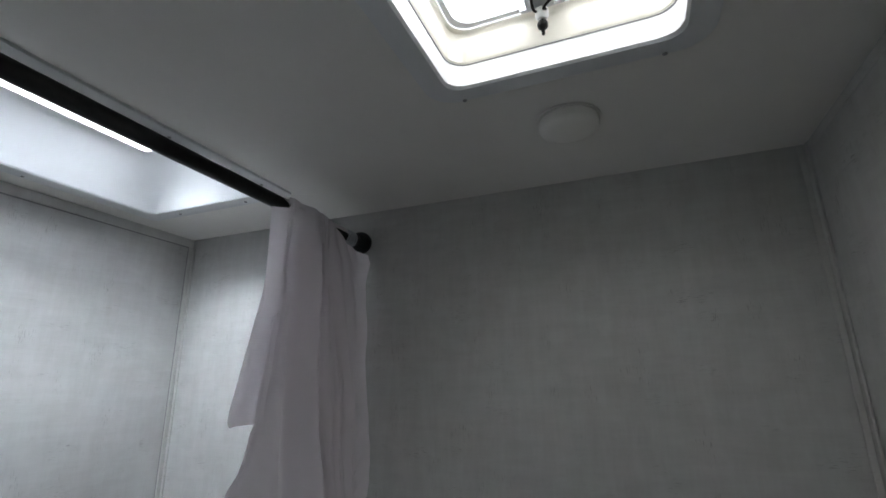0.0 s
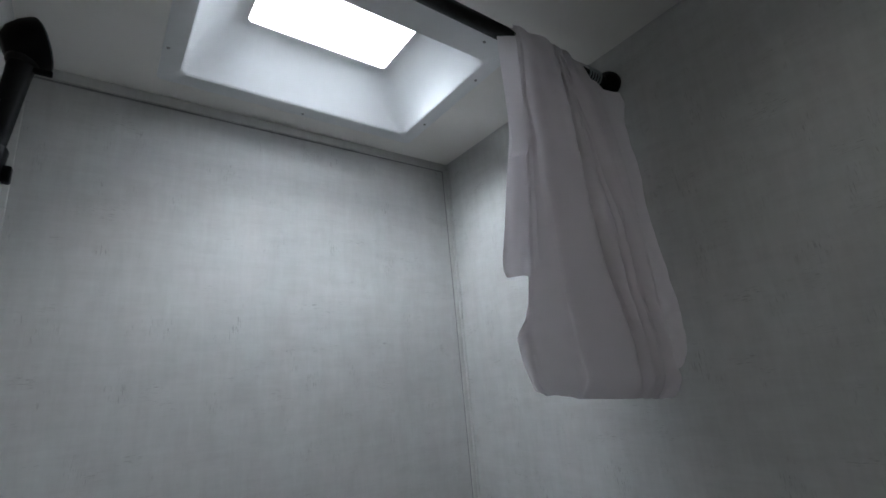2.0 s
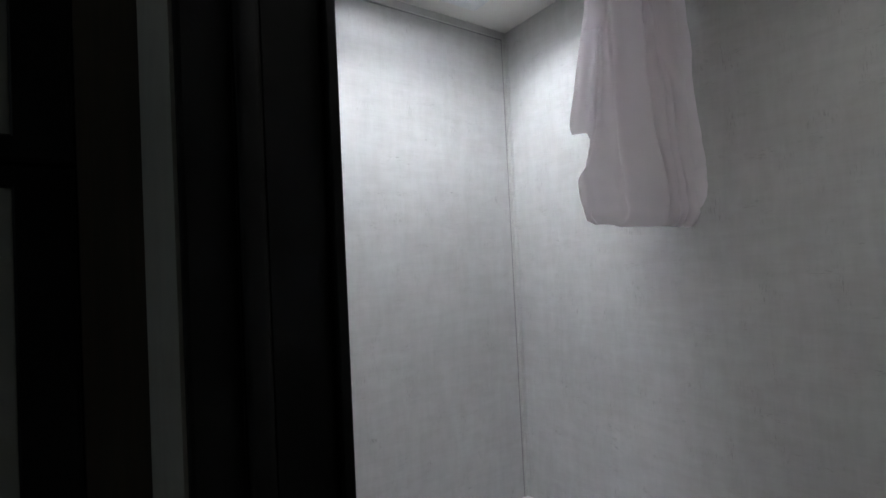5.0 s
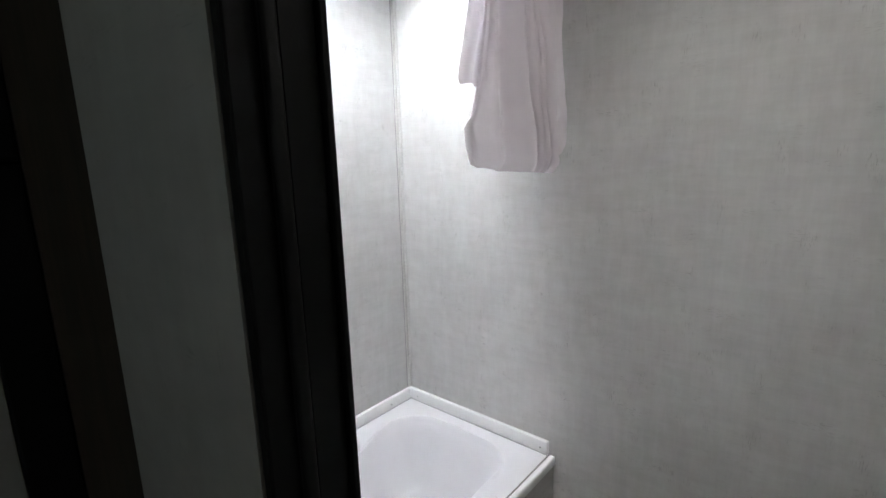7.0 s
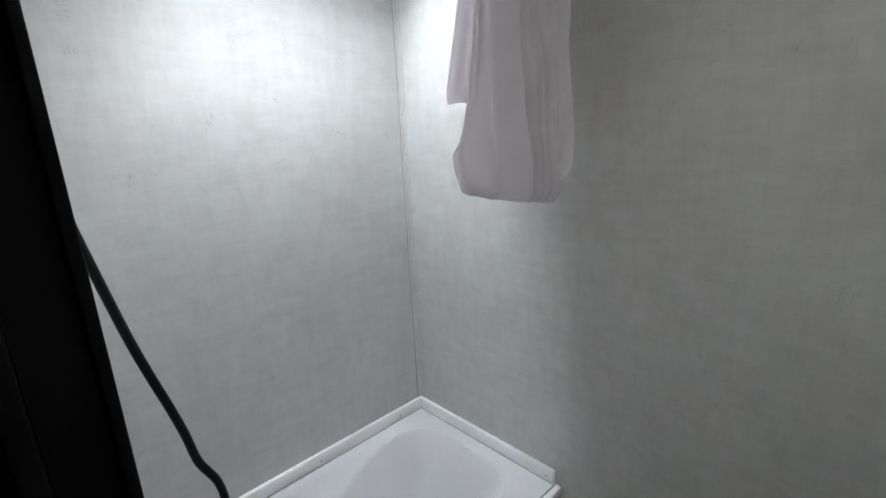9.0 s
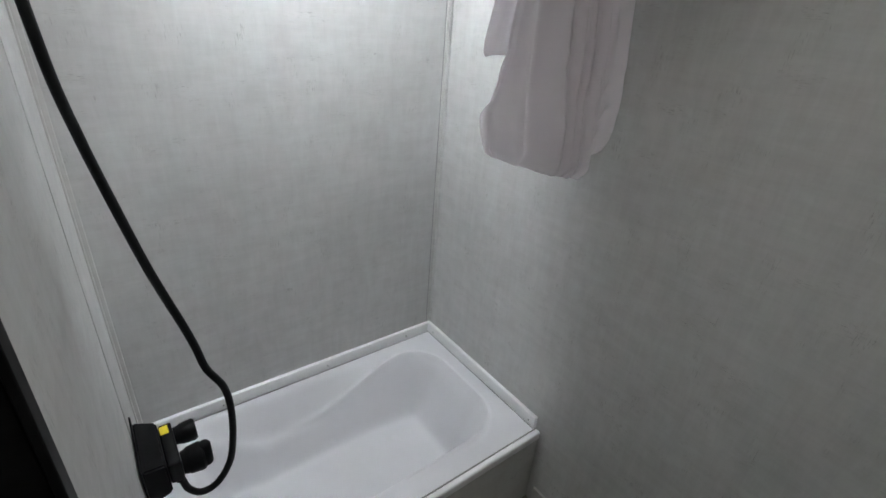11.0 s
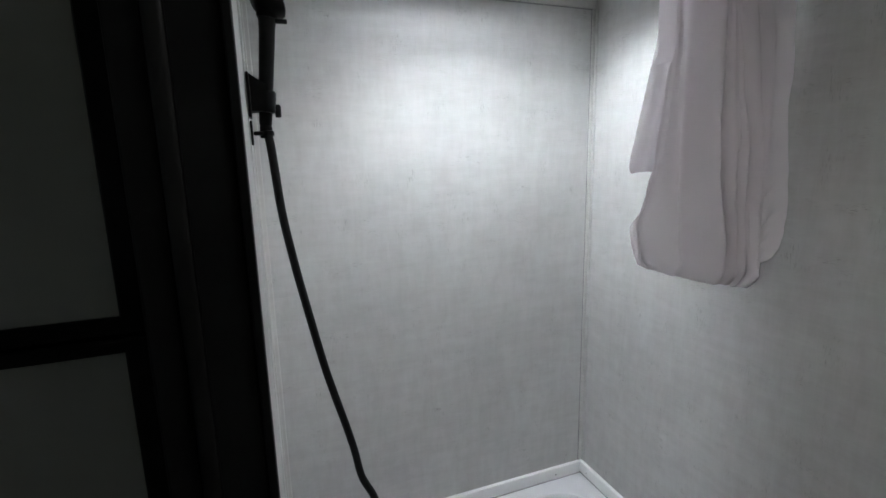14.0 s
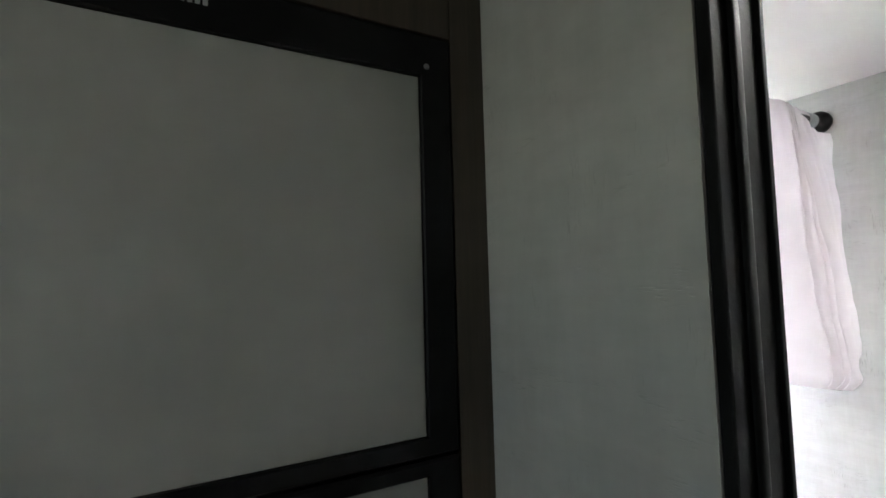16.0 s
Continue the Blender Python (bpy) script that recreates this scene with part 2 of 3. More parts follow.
def slab(xs, ys, holes, z0, z1):
    """A level slab cut on the lines xs and ys, with rectangular holes (x0, x1, y0, y1) on those lines."""
    b = bmesh.new()
    xs, ys = sorted(xs), sorted(ys)

    def is_open(i, j):
        if i < 0 or j < 0 or i >= len(xs) - 1 or j >= len(ys) - 1:
            return True
        cx, cy = (xs[i] + xs[i + 1]) / 2, (ys[j] + ys[j + 1]) / 2
        return any(h[0] < cx < h[1] and h[2] < cy < h[3] for h in holes)

    cache = {}

    def v(i, j, z):
        key = (i, j, z)
        if key not in cache:
            cache[key] = b.verts.new((xs[i], ys[j], z))
        return cache[key]

    for i in range(len(xs) - 1):
        for j in range(len(ys) - 1):
            if is_open(i, j):
                continue
            for z in (z0, z1):
                b.faces.new((v(i, j, z), v(i + 1, j, z), v(i + 1, j + 1, z), v(i, j + 1, z)))
            for (di, dj, a, c) in ((-1, 0, (i, j), (i, j + 1)), (1, 0, (i + 1, j), (i + 1, j + 1)), (0, -1, (i, j), (i + 1, j)), (0, 1, (i, j + 1), (i + 1, j + 1))):
                if is_open(i + di, j + dj):
                    b.faces.new((v(*a, z0), v(*c, z0), v(*c, z1), v(*a, z1)))
    return b


def round_rect(x0, x1, y0, y1, r, seg=6):
    pts = []
    for cx, cy, a in ((x1 - r, y1 - r, 0), (x0 + r, y1 - r, 90), (x0 + r, y0 + r, 180), (x1 - r, y0 + r, 270)):
        for k in range(seg + 1):
            t = radians(a + 90 * k / seg)
            pts.append((cx + r * math.cos(t), cy + r * math.sin(t)))
    return pts


def loft(loops, closed_ends=False, bm=None):
    """Skin between loops of equal count; each loop: a list of (x, y, z)."""
    b = bmesh.new()
    rings = [[b.verts.new(p) for p in lp] for lp in loops]
    for p, q in zip(rings, rings[1:]):
        for k in range(len(p)):
            b.faces.new((p[k], p[(k + 1) % len(p)], q[(k + 1) % len(p)], q[k]))
    if closed_ends:
        b.faces.new(rings[0])
        b.faces.new(rings[-1])
    return merge(bm, b)


def screw(parent, at, way, r=0.0035):
    m = axis(at, way)
    bm = lathe([(r, 0), (r, 0.0008), (r * 0.7, 0.0018), (r * 0.2, 0.002)], m, 12)
    part("screw", bm, M_SCREW, parent, "", True)


# ---------------------------------------------------------------- structure
H = 1.93            # ceiling
XC = -1.029         # shower wall, bathroom face
XH = -1.092         # shower wall, hall face
YJ = -0.956         # end of the shower wall at the doorway
YE = -1.575         # front wall
YD = -1.53          # near side of the doorway
XL, YL = -2.7, -2.0  # hall's far walls

solid("floor", box(XL, 0.0, YL, 0.0, -0.05, 0.0), M_FLOOR, "unseen wood-look plank floor, made pale to bounce light", "floor", "structure")
solid("wall_back", box(XH, 0.07, 0.0, 0.07, 0, H), M_WALL, "pale grey wall in linen-textured vinyl behind the tub", "wall", "structure")
solid("wall_right", box(0.0, 0.07, YE - 0.07, 0.0, 0, H), M_WALL, "pale grey wall in linen-textured vinyl", "wall", "structure")
solid("wall_front", box(XC, 0.0, YE - 0.07, YE, 0, H), M_WALL, "pale grey linen-textured bathroom wall", "wall", "structure")
solid("wall_shower", box(XH, XC, YJ, 0.0, 0, H), M_WALL, "pale grey linen-textured wall that carries the shower", "wall", "structure")
solid("wall_doorway", box(XH, XC, YL, YD, 0, H), M_HALL, "short grey wall beside the doorway", "wall", "structure")
solid("wall_over_door", box(XH, XC, YD, YJ, 1.88, H), M_HALL, "narrow grey wall strip over the doorway", "wall", "structure")
solid("wall_hall_south", box(XL, XH, YL - 0.07, YL, 0, H), M_HALL, "plain grey hall wall", "wall", "structure")
solid("wall_hall_north", box(XL, -1.78, -0.66, -0.6, 0, H), M_WOOD, "dark wood cabinet wall in the hall", "wall", "structure")

# unseen walls added behind the fridge to keep outside light from leaking in
solid("light_block_back", box(-1.85, XH, -0.2, -0.13, 0, H), M_HALL, "unseen grey wall added behind the fridge to block outside light", "wall", "structure")
solid("light_block_side", box(-1.85, -1.7805, -0.5995, -0.2005, 0, H), M_HALL, "unseen grey side wall added beside the fridge to block outside light", "wall", "structure")

# far end of the hall, out of view: a plain wall, its opening added for light
bm = box(XL - 0.07, XL, YL, -0.66, 0, 1.5)
box(XL - 0.07, XL, YL, -0.66, 1.8, H, bm=bm)
box(XL - 0.07, XL, YL, -1.3, 1.5, 1.8, bm=bm)
box(XL - 0.07, XL, -0.85, -0.66, 1.5, 1.8, bm=bm)
solid("wall_hall_west", bm, M_HALL, "unseen grey hall wall with an opening added for fill light", "wall", "structure")

SK = (-0.771, -0.225, -0.46, -0.112)   # skylight opening
VT = (-0.77, -0.432, -1.336, -1.011)  # roof vent opening
bm = slab([XL - 0.07, SK[0], SK[1], VT[0], VT[1], 0.07], [YL - 0.07, SK[2], SK[3], VT[2], VT[3], 0.07], [SK, VT], H, H + 0.05)
solid("ceiling", bm, M_CEIL, "flat white ceiling panel with two roof openings", "ceiling", "structure")

# corner and ceiling trims
bm = box(-0.016, -0.0005, -0.005, -0.0005, 0.36, H - 0.026, 0.0015)
box(-0.005, -0.0005, -0.013, -0.0055, 0.36, H - 0.026, 0.0015, bm=bm)
solid("trim_corner_back", bm, M_TRIM_WALL, "narrow pale grey corner trim strip", "trim", "structure")
bm = box(XC + 0.0005, XC + 0.006, -0.014, -0.0055, 0.36, H - 0.026, 0.0015)
box(XC + 0.0005, XC + 0.016, -0.005, -0.0005, 0.36, H - 0.026, 0.0015, bm=bm)
solid("trim_corner_shower", bm, M_TRIM_WALL, "narrow pale grey corner trim strip", "trim", "structure")
bm = box(XC + 0.001, -0.002, -0.006, -0.0005, H - 0.025, H - 0.001, 0.002)
solid("trim_ceiling_back", bm, M_TRIM_WALL, "pale flat trim strip under the ceiling", "trim", "structure")
# grey strip draws the joint below the trim together with its shadow line
solid("trim_joint_back", box(XC + 0.0145, -0.0165, -0.003, -0.0004, H - 0.0285, H - 0.0255), M_GREYTRIM, "thin grey strip for the joint and its shade under the ceiling trim", "trim", "structure")
solid("trim_joint_corner", box(-0.0178, -0.0163, -0.0018, -0.0004, 0.363, H - 0.03), M_GREYTRIM, "thin grey joint beside the corner trim", "trim", "structure")
bm = box(-0.018, -0.0005, YE + 0.0005, YE + 0.005, 0.08, H - 0.002, 0.0015)
box(-0.005, -0.0005, YE + 0.0055, YE + 0.016, 0.08, H - 0.002, 0.0015, bm=bm)
solid("trim_corner_front", bm, M_TRIM_WALL, "narrow pale grey corner trim strip", "trim", "structure")
bm = box(XC + 0.001, -0.02, YE + 0.0005, YE + 0.003, H - 0.022, H - 0.004, 0.001)
solid("trim_ceiling_front", bm, M_TRIM_WALL, "pale flat trim strip under the ceiling", "trim", "structure")
solid("wall_panel_shower", box(XC + 0.0003, XC + 0.0016, -0.312, -0.0145, 0.362, H - 0.001, 0.0008), M_WALL, "overlapping vinyl panel edge on the shower wall", "wall panel", "structure")
bm = box(-0.009, -0.0005, YE + 0.02, -0.655, 0.0, 0.08, 0.003)
solid("baseboard", bm, M_TRIM_WALL, "low pale grey baseboard along the wall", "baseboard", "structure")

# doorway frame
jamb = thing("door_1", "dark bronze door frame with a rounded stop, open doorway", "door frame")
jamb["kind"] = "structure"
part("jamb", box(XH - 0.001, XC + 0.0003, YJ - 0.012, YJ - 0.0005, 0, 1.879, 0.002), M_JAMB, jamb)
part("door_stop", box(XH + 0.02, XH + 0.033, YJ - 0.018, YJ - 0.0125, 0, 1.867, 0.004, 3), M_JAMB, jamb, "satin dark rounded stop", True)
part("edge_strip", box(XC + 0.0005, XC + 0.0065, YJ - 0.0165, YJ + 0.006, 0, 1.879, 0.001), M_JAMB, jamb, "narrow dark edge strip")
part("head", box(XH - 0.004, XC + 0.003, YD + 0.013, YJ - 0.0125, 1.868, 1.879, 0.002), M_JAMB, jamb)
part("jamb", box(XH - 0.004, XC + 0.003, YD + 0.0005, YD + 0.012, 0, 1.879, 0.002), M_JAMB, jamb)


# ---------------------------------------------------------------- skylight over the tub
def make_skylight():
    x0, x1, y0, y1 = SK
    t = thing("skylight", "white moulded skylight liner with a bright translucent lens", "skylight", at=((x0 + x1) / 2, (y0 + y1) / 2, H))
    # flange on the ceiling, with its lip
    loops = []
    for grow, z, r in ((0.038, H - 0.0005, 0.012), (0.038, H - 0.0055, 0.012), (0.0355, H - 0.0075, 0.011), (0.0, H - 0.0065, 0.014), (-0.003, H - 0.003, 0.014)):
        fr = 0.028 if grow > 0.01 else 0.0
        loops.append([(x, y, z) for x, y in round_rect(x0 - grow, x1 + grow, y0 - grow - fr, y1 + grow, r, 5)])
    part("flange", loft(loops), M_PLASTIC, t, "", True)
    # liner: from the lip up and in to the lens
    lx0, lx1, ly0, ly1, lz = -0.663, -0.334, -0.369, -0.209, H + 0.101
    loops = []
    for k in range(15):
        s = k / 14
        # upright at the lip, flatter towards the lens
        inn = s ** 1.25
        up = math.sin(s * math.pi / 2) ** 0.95
        r = 0.014 + 0.05 * math.sin(math.pi * min(1, s * 1.05)) * (1 - 0.3 * s)
        a = [x0 + 0.003 + (lx0 - x0 - 0.003) * inn, x1 - 0.003 + (lx1 - x1 + 0.003) * inn, y0 + 0.003 + (ly0 - y0 - 0.003) * inn, y1 - 0.003 + (ly1 - y1 + 0.003) * inn]
        r = 0.012 if s == 1 else r
        loops.append([(x, y, H - 0.003 + (lz - H + 0.003) * up) for x, y in round_rect(*a, r, 5)])
    part("liner", loft(loops), M_PLASTIC, t, "glossy white sloping liner", True)
    part("lens", box(lx0 - 0.006, lx1 + 0.006, ly0 - 0.006, ly1 + 0.006, lz + 0.0005, lz + 0.0035), M_LENS, t, "hazy clear acrylic lens")
    for sx, sy in ((-0.8, -0.186), (-0.8, -0.4), (-0.498, -0.507), (-0.499, -0.086), (-0.204, -0.185), (-0.204, -0.399), (-0.27, -0.507)):
        screw(t, (sx, sy, H - 0.007), (0, 0, -1))
    # added area lamp in place of the sky, sized to end its light on wall_right
    area_lamp("skylight_daylight", (-1.6, -0.8, 4.0), (-1.6, -0.79999, 0), 5.0, 1.86, SKYLIGHT_WATTS, (0.925, 0.95, 1.0))


make_skylight()


# ---------------------------------------------------------------- roof vent
def make_vent():
    x0, x1, y0, y1 = VT
    t = thing("roof_vent", "square white roof vent with a crank and a bright dome", "roof vent", at=((x0 + x1) / 2, (y0 + y1) / 2, H))
    loops = []
    for grow, z, r in ((0.036, H - 0.0005, 0.045), (0.036, H - 0.0035, 0.045), (0.033, H - 0.005, 0.043), (0.004, H - 0.0065, 0.028), (0.0, H - 0.009, 0.026), (-0.004, H - 0.006, 0.026)):
        loops.append([(x, y, z) for x, y in round_rect(x0 - grow, x1 + grow, y0 - grow, y1 + grow, r, 6)])
    part("trim_ring", loft(loops), M_PLASTIC, t, "", True)
    loops = [[(x, y, z) for x, y in round_rect(x0 + g, x1 - g, y0 + g, y1 - g, 0.03, 6)] for g, z in ((0.004, H - 0.006), (0.006, H + 0.028))]
    part("liner", loft(loops), M_PLASTIC, t, "", True)
    loops = [[(x, y, z) for x, y in round_rect(x0 + g, x1 - g, y0 + g, y1 - g, 0.028, 6)] for g, z in ((0.0075, H + 0.0284), (0.009, H + 0.0305), (0.0085, H + 0.07), (0.011, H + 0.078), (0.016, H + 0.081))]
    line = [[(x, y, z) for x, y in round_rect(x0 + g, x1 - g, y0 + g, y1 - g, 0.029, 6)] for g, z in ((0.0058, H + 0.0268), (0.0072, H + 0.0266), (0.0072, H + 0.0278), (0.0058, H + 0.0278))]
    part("gap_line", loft(line), M_GREYTRIM, t, "thin dark joint between the rings", True)
    part("garnish", loft(loops), M_CREAM, t, "cream inner ring", True)
    rings = [[(x, y, z) for x, y in round_rect(x0 + g, x1 - g, y0 + g, y1 - g, 0.028, 6)] for g, z in ((0.016, H + 0.09), (0.016, H + 0.0825), (0.019, H + 0.0815), (0.025, H + 0.0825), (0.026, H + 0.09), (0.016, H + 0.09))]
    b = loft(rings)
    part("lid_frame", b, M_STEEL, t, "grey metal lid frame", True)
    cy = (y0 + y1) / 2 + 0.012
    b = box(x1 - 0.075, x1 - 0.03, cy - 0.02, cy + 0.02, H + 0.068, H + 0.08, 0.002)
    box(x1 - 0.2, x1 - 0.06, cy - 0.008, cy + 0.008, H + 0.07, H + 0.08, 0.002, bm=b)
    part("crank_arm", b, M_STEEL, t, "zinc crank arm")
    kx = x1 - 0.027
    b = lathe([(0.0085, 0), (0.0095, 0.003), (0.0095, 0.012), (0.006, 0.016)], axis((kx, cy, H + 0.07), (0.05, 0, -1)), 18)
    part("crank_socket", b, M_WHITE, t, "white crank socket", True)
    b = lathe([(0.004, 0), (0.006, 0.002), (0.0076, 0.006), (0.007, 0.011), (0.004, 0.014), (0.0026, 0.016), (0.0024, 0.021), (0.0014, 0.023)], axis((kx + 0.001, cy, H + 0.052), (0.05, 0, -1)), 20)
    part("crank_knob", b, M_BLACK, t, "black crank knob", True)
    for oy, bend in ((0.006, 0.0), (-0.006, -0.05)):
        b = tube(smooth_line([(kx - 0.004, cy + oy, H + 0.064), (kx - 0.02, cy + oy * 1.5, H + 0.058), (kx - 0.06, cy + oy + bend, H + 0.06), (kx - 0.1, cy + oy + bend * 1.6, H + 0.068), (kx - 0.14, cy + oy + bend * 2.2, H + 0.072)], 6), 0.002, 8)
        part("wire", b, M_BLACK, t, "thin black wire", True)
    b = box(kx - 0.004, kx + 0.002, cy - 0.032, cy + 0.03, H + 0.0722, H + 0.0805, 0.001)
    box(kx - 0.024, kx - 0.0045, cy - 0.032, cy - 0.026, H + 0.0722, H + 0.0805, 0.001, bm=b)
    part("bracket", b, M_STEEL, t, "small zinc mounting bracket")
    loops = [[(x, y, z) for x, y in round_rect(x0 - g, x1 + g, y0 - g, y1 + g, 0.04, 5)] for g, z in ((0.03, H + 0.052), (0.03, H + 0.12), (0.0, H + 0.15), (-0.06, H + 0.16))]
    b = loft(loops)
    b.faces.new([v for v in b.verts if v.co.z > H + 0.155])
    part("dome", b, M_DOME, t, "", True)
    for sx, sy in ((-0.4, -1.026), (-0.4, -1.312), (-0.8, -1.026), (-0.8, -1.312)):
        screw(t, (sx, sy, H - 0.0055), (0, 0, -1))
    area_lamp("vent_daylight", ((x0 + x1) / 2, (y0 + y1) / 2, H + 0.1), ((x0 + x1) / 2, (y0 + y1) / 2 + 0.00001, 0), 0.3, 0.29, VENT_WATTS, (1.0, 0.965, 0.905))


make_vent()

# smoke detector style disc on the ceiling
b = lathe([(0.05, 0.004), (0.05, 0.014), (0.046, 0.021), (0.034, 0.025), (0.0005, 0.027)], axis((-0.268, -1.167, H), (0, 0, -1)), 40)
disc = thing("ceiling_disc", "round low white plastic cover on the ceiling", "ceiling fixture", at=(-0.268, -1.167, H))
part("cover", b, M_CEIL, disc, "", True)
part("base", lathe([(0.054, 0.0), (0.054, 0.003)], axis((-0.268, -1.167, H), (0, 0, -1)), 40), M_CEIL, disc)

# added fill lamp at the unseen hall opening, brightens fridge and hall panel
area_lamp("hall_fill_lamp", (XL + 0.004, -1.075, 1.65), (0, -1.075, 1.65), 0.44, 0.29, HALL_WATTS, (0.93, 1.0, 0.93))


# ---------------------------------------------------------------- bathtub
def make_tub():
    tub = thing("bathtub", "glossy white moulded bathtub with a sculpted basin", "bathtub", at=(-0.51, -0.31, 0))
    rim = 0.318
    x0, x1, y0, y1 = XC + 0.004, -0.004, -0.612, -0.004
    bx0, bx1, by0, by1 = -0.93, -0.072, -0.535, -0.08   # basin edge
    nx, ny = 210, 150

    def inside(x, y, by1=by1):
        """Distance inwards from the basin's rounded edge, and the wall's width there."""
        rr = 0.13 if x > -0.5 else 0.1
        cx = min(max(x, bx0 + rr), bx1 - rr)
        cy = min(max(y, by0 + rr), by1 - rr)
        dx, dy = x - cx, y - cy
        d = rr - math.hypot(dx, dy) if (dx or dy) else min(x - bx0, bx1 - x, y - by0, by1 - y)
        return d

    def ease(s):
        s = max(0.0, min(1.0, s))
        return s * s * (3 - 2 * s)

    low = rim - 0.217

    def height(x, y):
        # the back edge runs on from the far end's roll into an arm rest that sinks towards the taps
        u = (-0.17 - x) / 0.4
        s = ease(u) * ease((x + 0.98) / 0.3)
        yb, zr = by1 - 0.016 * s, rim - 0.12 * s
        d = inside(x, y, yb)
        if d <= 0:
            if y > yb - 0.05 and s > 0:
                e = max(0.0, min(1.0, (-0.026 - y) / (-0.026 - yb)))
                return rim - (rim - zr) * ease(e * 0.8 + 0.1) - 0.004 * s * math.sin(math.pi * e)
            return rim
        db, others = max(0.001, yb - y), max(0.0, min(x - bx0, bx1 - x, y - by0))
        zl = rim + (zr - rim) * others / (others + db)
        w = 0.08 + 0.055 * max(0.0, min(1.0, (x + 0.42) / 0.33)) ** 1.5
        return zl - (zl - low) * ease(d / w) ** 0.9

    def crest(x, y):
        # the thin roll round the far end of the basin, running out along the arm rest
        u = (-0.17 - x) / 0.4
        d = inside(x, y, by1 - 0.016 * ease(u) * ease((x + 0.98) / 0.3))
        fade = ease((x + 0.36) / 0.12) if y < -0.3 else ease((1.2 - u) / 0.45)
        return 0.008 * fade * math.exp(-((d / 0.0075) ** 2))

    xs, ys = np.linspace(x0, x1, nx + 1), np.linspace(y0, y1, ny + 1)
    z = np.array([[height(x, y) for x in xs] for y in ys])
    for _ in range(9):
        z[1:-1, 1:-1] = (4 * z[1:-1, 1:-1] + 2 * (z[:-2, 1:-1] + z[2:, 1:-1] + z[1:-1, :-2] + z[1:-1, 2:]) + z[:-2, :-2] + z[:-2, 2:] + z[2:, :-2] + z[2:, 2:]) / 16
    b = bmesh.new()
    grid = [[b.verts.new((x, y, z[j, i] + crest(x, y))) for i, x in enumerate(xs)] for j, y in enumerate(ys)]
    for j in range(ny):
        for i in range(nx):
            b.faces.new((grid[j][i], grid[j][i + 1], grid[j + 1][i + 1], grid[j + 1][i]))
    shell = part("basin", b, M_TUB, tub, "", True)
    mod = shell.modifiers.new("thick", "SOLIDIFY")
    mod.thickness, mod.offset = 0.006, -1.0
    # drain
    dz = height(-0.85, -0.32) + 0.001
    b = lathe([(0.028, 0), (0.028, 0.003), (0.022, 0.004), (0.019, 0.001), (0.0005, 0.001)], axis((-0.85, -0.32, dz), (0, 0, 1)), 32)
    part("drain", b, M_CHROME, tub, "chrome drain ring", True)
    # front edge strip and apron
    part("edge_trim", box(XC + 0.004, -0.003, -0.634, -0.6135, 0.288, 0.319, 0.006, 3), M_WHITE, tub, "white front edge trim", True)
    part("joint", box(XC + 0.005, -0.004, -0.6132, -0.6105, 0.312, 0.3182), M_GREYTRIM, tub, "thin dark joint line")
    part("apron", box(XC + 0.004, -0.003, -0.627, -0.615, 0.0, 0.2875, 0.001), M_TRIM_WALL, tub, "pale grey linen-textured apron panel")


make_tub()

# strips where the tub meets the walls
def tub_strip(along_x, a, c, wall, side, screws):
    t = thing("tub_trim", "white plastic trim strip between tub and wall", "trim strip", "tub trim strips", at=((a + c) / 2 if along_x else wall, wall if along_x else (a + c) / 2, 0.32))
    w0, w1 = sorted((wall + side * 0.0006, wall + side * 0.015))
    z0, z1 = 0.319, 0.362
    b = box(a, c, w0, w1, z0, z1, 0.003, 3) if along_x else box(w0, w1, a, c, z0, z1, 0.003, 3)
    part("strip", b, M_WHITE, t, "", True)
    v0, v1 = sorted((wall + side * 0.004, wall + side * 0.0162))
    b = box(a + 0.001, c - 0.001, v0, v1, 0.3165, 0.3187) if along_x else box(v0, v1, a + 0.001, c - 0.001, 0.3165, 0.3187)
    part("sealant", b, M_GREYTRIM, t, "thin grey sealant line")
    for s in screws:
        p = (s, wall + side * 0.015, 0.337) if along_x else (wall + side * 0.015, s, 0.337)
        screw(t, p, (0, side, 0) if along_x else (side, 0, 0), 0.003)


tub_strip(True, XC + 0.002, -0.016, 0.0, -1, (-0.12, -0.45, -0.8))
tub_strip(False, -0.61, -0.0008, 0.0, -1, (-0.05, -0.585))
tub_strip(False, -0.61, -0.0165, XC + 0.0022, 1, (-0.1, -0.55))


# ---------------------------------------------------------------- curtain rod and curtain
ROD_Y, ROD_Z = -0.606, 1.846
rod = thing("curtain_rod", "black steel tension curtain rod with round end caps", "curtain rod", at=(-0.51, ROD_Y, ROD_Z))
part("tube", lathe([(0.0135, 0.0), (0.0135, 0.78)], axis((XC + 0.03, ROD_Y, ROD_Z + 0.002), (1, 0, -0.002)), 24), M_ROD, rod, "", True)
part("inner_tube", lathe([(0.0115, 0.0), (0.0115, 0.2)], axis((XC + 0.811, ROD_Y, ROD_Z + 0.0004), (1, 0, -0.002)), 24), M_ROD, rod, "", True)
for xx, s, dz in ((-0.0005, -1, 0.0), (XC + 0.003, 1, 0.002)):
    part("end_cap", lathe([(0.024, 0), (0.0275, 0.004), (0.0285, 0.014), (0.026, 0.024), (0.019, 0.032), (0.0138, 0.036), (0.0138, 0.05)], axis((xx, ROD_Y, ROD_Z + dz), (s, 0, 0)), 28), M_RUBBER, rod, "black rubber end cap", True)
